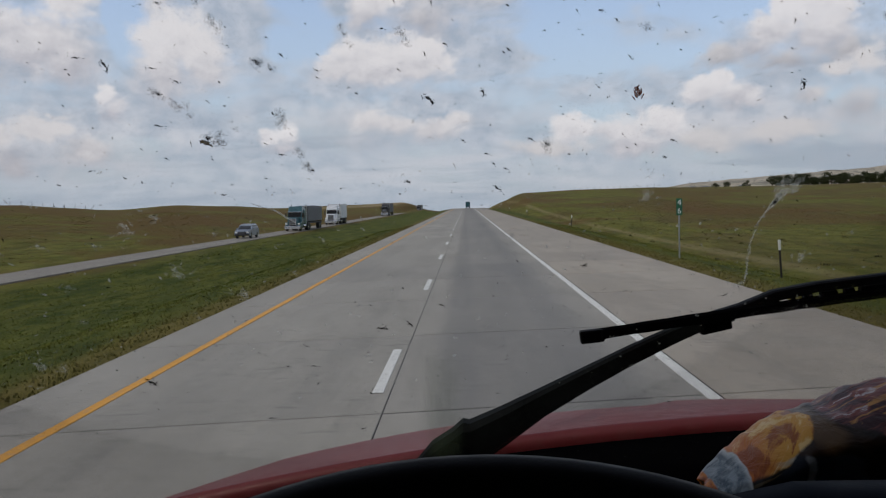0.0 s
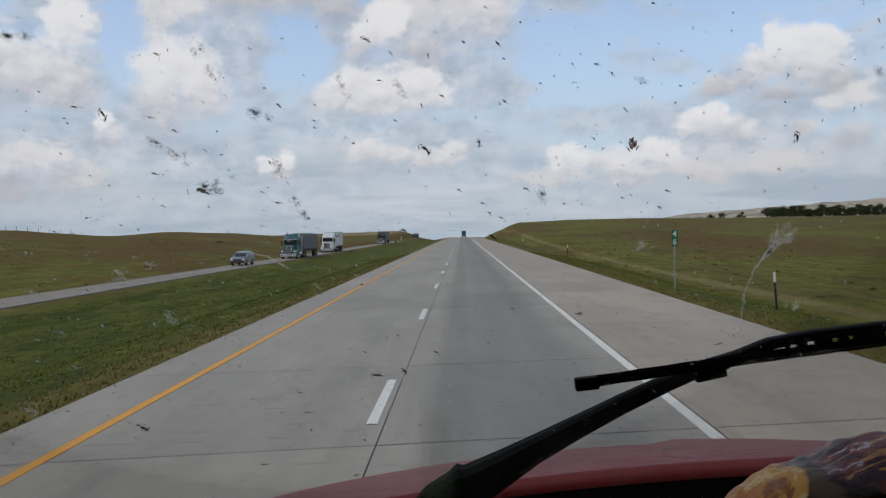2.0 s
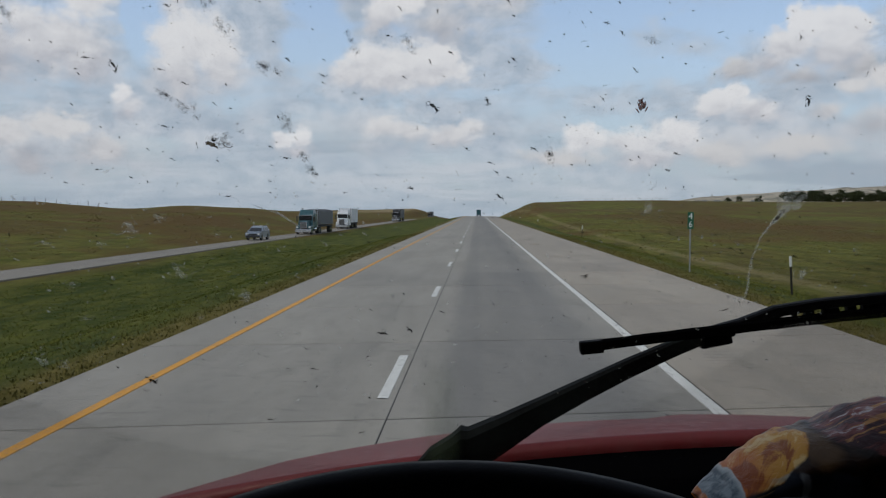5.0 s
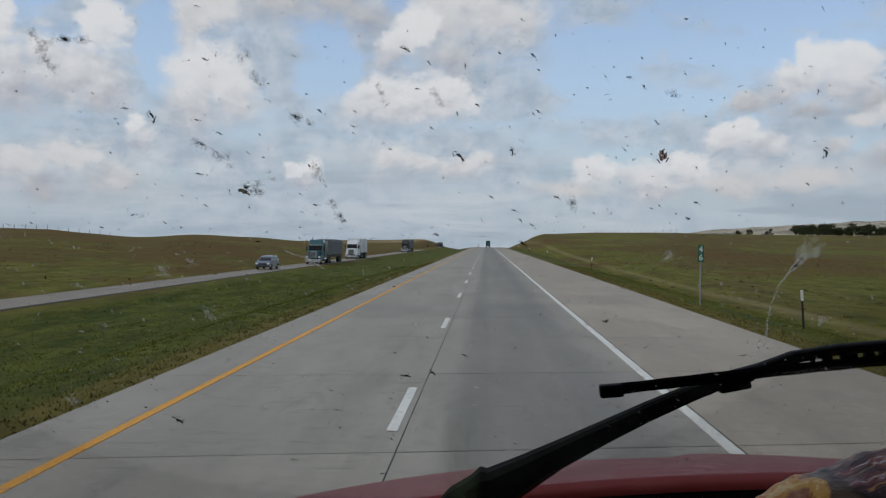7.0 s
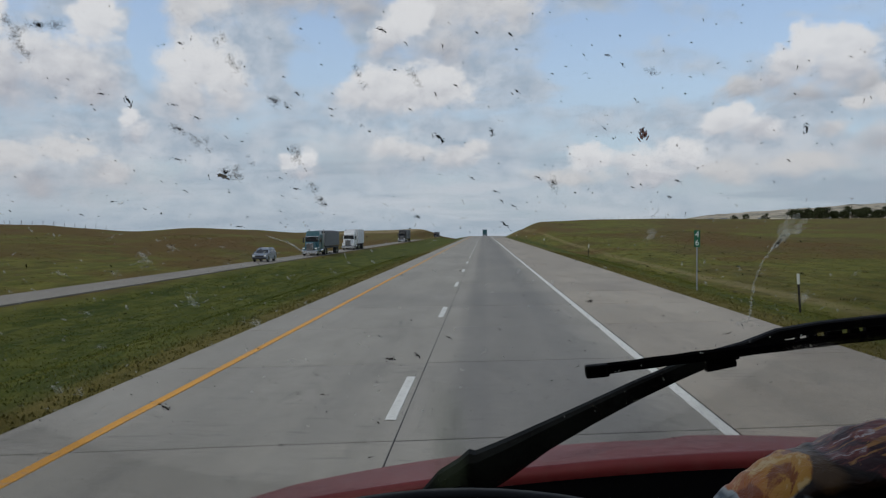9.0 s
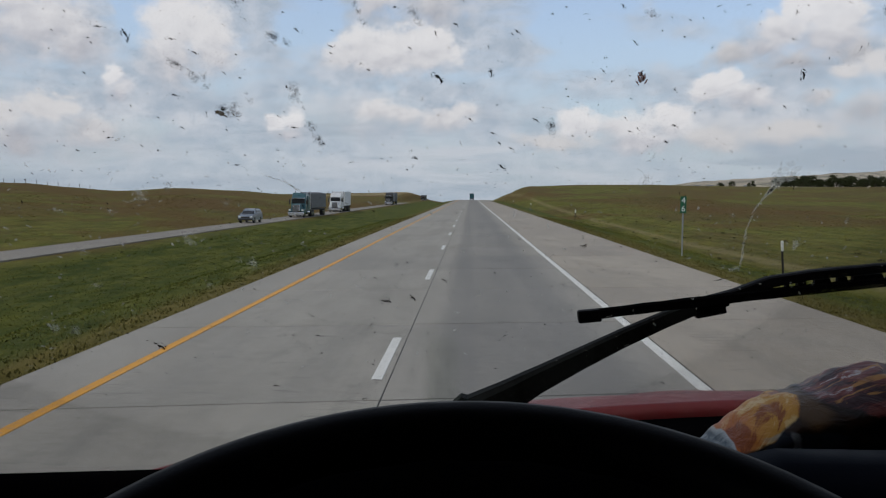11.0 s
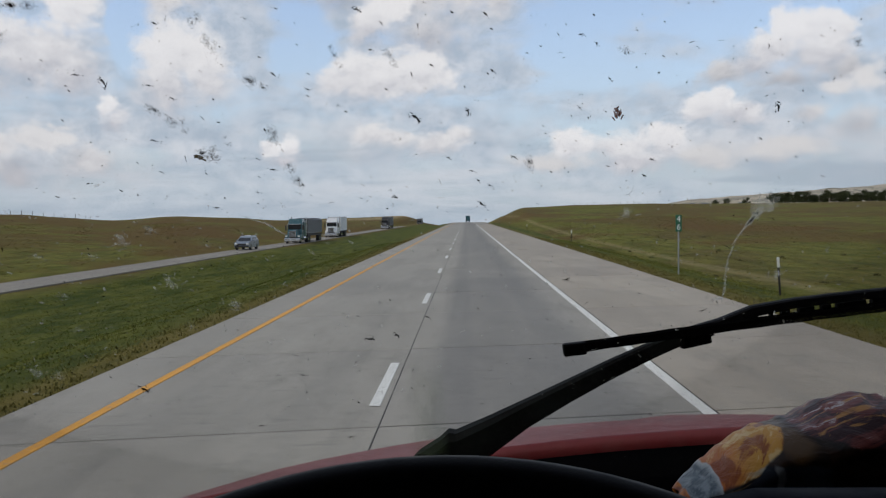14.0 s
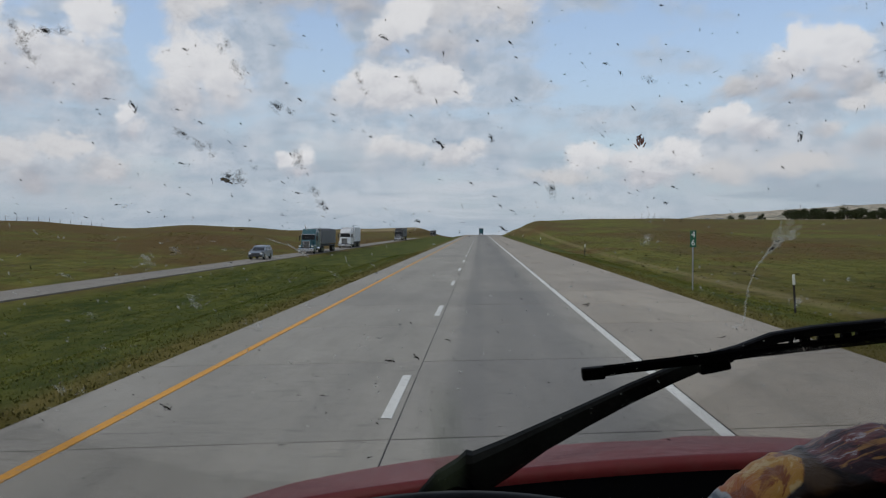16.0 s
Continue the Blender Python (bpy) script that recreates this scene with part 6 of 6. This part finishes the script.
def clump_tree(seed):
    """A low broad windbreak tree: forked trunk and a ragged crown of leaf clumps."""
    rng = random.Random(seed)
    t = thing("tree", pose(0, 0, 0), "dark green windbreak tree at the far edge of the field", "tree", "windbreak trees")
    bm = bmesh.new()
    rod(bm, (0, 0, -0.4), (0.1, 0, 2.2), 0.28, 0.17, 8)
    heads = []
    for k in range(8):
        a, up = rng.uniform(0, 6.28), rng.uniform(2.6, 6.4)
        r = rng.uniform(0.6, 2.9) * (1.2 - up / 9)
        tip = Vector((r * math.cos(a), r * math.sin(a), up))
        rod(bm, (0.1, 0, rng.uniform(1.2, 2.2)), tip, 0.11, 0.03, 5)
        heads.append(tip)
    part("trunk", bm, M["bark"], t)
    verts, faces = [], []
    for h in heads:
        size = rng.uniform(1.0, 1.8)
        for k in range(120):
            d = Vector((rng.gauss(0, 1), rng.gauss(0, 1), rng.gauss(0, 0.85)))
            c = h + d.normalized() * size * rng.uniform(0.35, 1.0)
            s = rng.uniform(0.14, 0.34)
            e = Euler((rng.uniform(0, 6), rng.uniform(0, 6), rng.uniform(0, 6))).to_matrix()
            n = len(verts)
            for q in ((-s, 0, 0), (0, -s * 0.6, 0.06), (s, 0, 0), (0, s * 0.6, -0.06)):
                verts.append(tuple(c + e @ Vector(q)))
            faces.append((n, n + 1, n + 2, n + 3))
    ob = arrays("crown", verts, faces, M["leaf"], t)
    return t


def windbreak():
    rng = random.Random(11)
    kinds = [clump_tree(s) for s in (1, 2, 3)]
    used = [False, False, False]
    for k in range(56):
        az = (17.0, 17.7, 18.9)[k] if k < 3 else 20.6 + 11.7 * (k - 3) / 52 + rng.uniform(-0.12, 0.12)
        r = 545 + rng.uniform(-12, 20)
        x, y = EYE_X + r * math.sin(radians(az)), r * math.cos(radians(az))
        s = rng.uniform(0.85, 1.25) * (0.6 if k < 3 else 1)
        m = pose(x, y, height(x, y) - 1.3 - rng.uniform(0, 0.8), 0, 0, rng.uniform(0, 360))
        i = k % 3
        if not used[i]:
            used[i] = True
            ob = kinds[i]
            ob.matrix_world = m
        else:
            ob = copy_thing(kinds[i], m)
        ob.scale = (s * 1.35, s * 1.35, s * 1.0)


windbreak()


def far_house(az, r, wide, roof_mat):
    x, y = EYE_X + r * math.sin(radians(az)), r * math.cos(radians(az))
    t = thing("farm_building", pose(x, y, EYE_Z + r * math.tan(radians(0.62)) - 3, 0, 0, -az), "small pale farm building far off below the hills", "building", "far farm buildings")
    bm = bmesh.new()
    box(bm, (-wide / 2, 0, -6), (wide / 2, 9, 3))
    part("wall", bm, M["trailer_white"], t)
    bm = bmesh.new()
    v = [bm.verts.new(q) for q in ((-wide / 2 - 0.4, -0.4, 3), (wide / 2 + 0.4, -0.4, 3), (wide / 2 + 0.4, 9.4, 3), (-wide / 2 - 0.4, 9.4, 3), (-wide / 2 - 0.4, 4.5, 5.6), (wide / 2 + 0.4, 4.5, 5.6))]
    for q in ((0, 1, 5, 4), (2, 3, 4, 5), (0, 4, 3), (1, 2, 5), (0, 3, 2, 1)):
        bm.faces.new([v[k] for k in q])
    part("roof", bm, roof_mat, t)


for az, wide in ((15.5, 7), (16.3, 11), (18.6, 8)):
    far_house(az, 1480, wide, M["trailer_grey"])


# ---- grass ----
def blades(name, label, mat, spans, seed, tall, count_per):
    """Clumps of bent blades: spans are (x from, x to, y from, y to, clumps)."""
    rng = np.random.RandomState(seed)
    verts, faces = [], []
    for x0, x1, y0, y1, count in spans:
        us = rng.rand(count) ** 1.7
        for k in range(count):
            x, y = rng.uniform(x0, x1), y0 + (y1 - y0) * us[k]
            z = height(x, y) - 0.02
            for j in range(count_per):
                a = rng.uniform(0, 6.283)
                bx, by = x + rng.normal(0, 0.10), y + rng.normal(0, 0.10)
                h = tall * rng.uniform(0.5, 1.25)
                w = rng.uniform(0.008, 0.02) * (1 + y / 25)
                lean = h * rng.uniform(0.15, 0.7)
                ca, sa = math.cos(a), math.sin(a)
                px, py = -sa * w, ca * w
                n = len(verts)
                verts += [(bx - px, by - py, z), (bx + px, by + py, z), (bx + ca * lean * 0.4 + px * 0.6, by + sa * lean * 0.4 + py * 0.6, z + h * 0.65), (bx + ca * lean, by + sa * lean, z + h)]
                faces += [(n, n + 1, n + 2), (n, n + 2, n + 3)]
    return tagged(arrays(name, verts, faces, mat), label, "grass", kind="stuff")


blades("grass", "green roadside grass in uneven tufts", M["blades"], [(-22, L_EDGE - 0.15, 9, 95, 12500), (R_EDGE + 0.15, 17, 14, 95, 8000)], 21, 0.055, 6)
blades("prairie_tufts", "knee-high olive, straw and rust prairie grass", M["prairie"], [(14.2, 62, 24, 210, 11000), (-90, -30.5, 40, 230, 8000)], 22, 0.06, 6)
blades("scrub", "dark weeds scattered in the ditch", M["scrub"], [(15, 44, 30, 130, 45)], 23, 0.16, 12)


# ---- markings and slabs ----
def strip(name, x0, x1, y0, y1, z, mat, parent, label=""):
    bm = bmesh.new()
    n = max(1, int((y1 - y0) / 12))
    prev = None
    for k in range(n + 1):
        y = y0 + (y1 - y0) * k / n
        zz = z + road_z(y)
        row = [bm.verts.new(q) for q in ((x0, y, zz - 0.008), (x0 + 0.004, y, zz), (x1 - 0.004, y, zz), (x1, y, zz - 0.008))]
        if prev:
            for j in range(3):
                bm.faces.new((prev[j], prev[j + 1], row[j + 1], row[j]))
        prev = row
    return part(name, bm, mat, parent, label)


strip("yellow_line", YELLOW - 0.075, YELLOW + 0.075, -30, 400, 0.009, M["yellow"], road, "worn yellow edge line")
strip("white_line", WHITE - 0.085, WHITE + 0.085, -30, 400, 0.009, M["white"], road, "white edge line")
for k in range(-3, 27):
    strip("lane_dash", -0.235, -0.09, 10.2 + 12.19 * k, 10.2 + 12.19 * k + 3.05, 0.009, M["white"], road)

# rumble grooves in the right shoulder, in short sets
bm = bmesh.new()
for k in range(14):
    for j in range(9):
        y = 12.6 + 14.6 * k + 0.28 * j
        box(bm, (4.75, y - 0.03, -0.004), (5.5, y + 0.03, 0.0016))
tagged(part("rumble_ridges", bm, M["shoulder"], road), kind="stuff")

PITCH, SKEW = 5.5, 0.17
COLUMNS = ((L_EDGE, -0.007, "slab"), (0.007, 4.038, "slab"), (4.072, R_EDGE, "shoulder"))


def slab_mesh(x0, x1, mat):
    bm = bmesh.new()
    g = 0.021
    y0, y1 = g, PITCH - g
    def row(z, e):
        return [bm.verts.new(q) for q in ((x0 + e, y0 + e + SKEW * x0, z), (x1 - e, y0 + e + SKEW * x1, z), (x1 - e, y1 - e + SKEW * x1, z), (x0 + e, y1 - e + SKEW * x0, z))]
    a, b, c = row(-0.2, 0), row(-0.006, 0), row(0.0, 0.006)
    bm.faces.new(c)
    for p, q in ((a, b), (b, c)):
        for k in range(4):
            bm.faces.new((p[k], p[(k + 1) % 4], q[(k + 1) % 4], q[k]))
    me = bpy.data.meshes.new("slab")
    bm.to_mesh(me)
    bm.free()
    me.materials.append(mat)
    return me


SLABS = [slab_mesh(a, b, M[c]) for a, b, c in COLUMNS]
rng = random.Random(8)
for k in range(-2, 44):
    for me in SLABS:
        ob = new("slab", me)
        ob.parent = road
        ob.location = (0, 3.7 + PITCH * k, rng.uniform(-0.002, 0.002))
# the rest of the pavement, behind and far ahead
far_v, far_f = [], []
for (x0, x1, c) in COLUMNS:
    for ya, yb in ((-38, 3.7 - 2 * PITCH), (3.7 + 44 * PITCH + 1.2, 640)):
        n = max(1, int((yb - ya) / PITCH))
        for k in range(n):
            p, q = ya + (yb - ya) * k / n, ya + (yb - ya) * (k + 1) / n - 0.02
            i = len(far_v)
            far_v += [(x0, p + SKEW * x0, road_z(p)), (x1, p + SKEW * x1, road_z(p)), (x1, q + SKEW * x1, road_z(q)), (x0, q + SKEW * x0, road_z(q))]
            far_f.append((i, i + 1, i + 2, i + 3))
tagged(arrays("far_slabs", far_v, far_f, M["sheet"], road), kind="stuff")
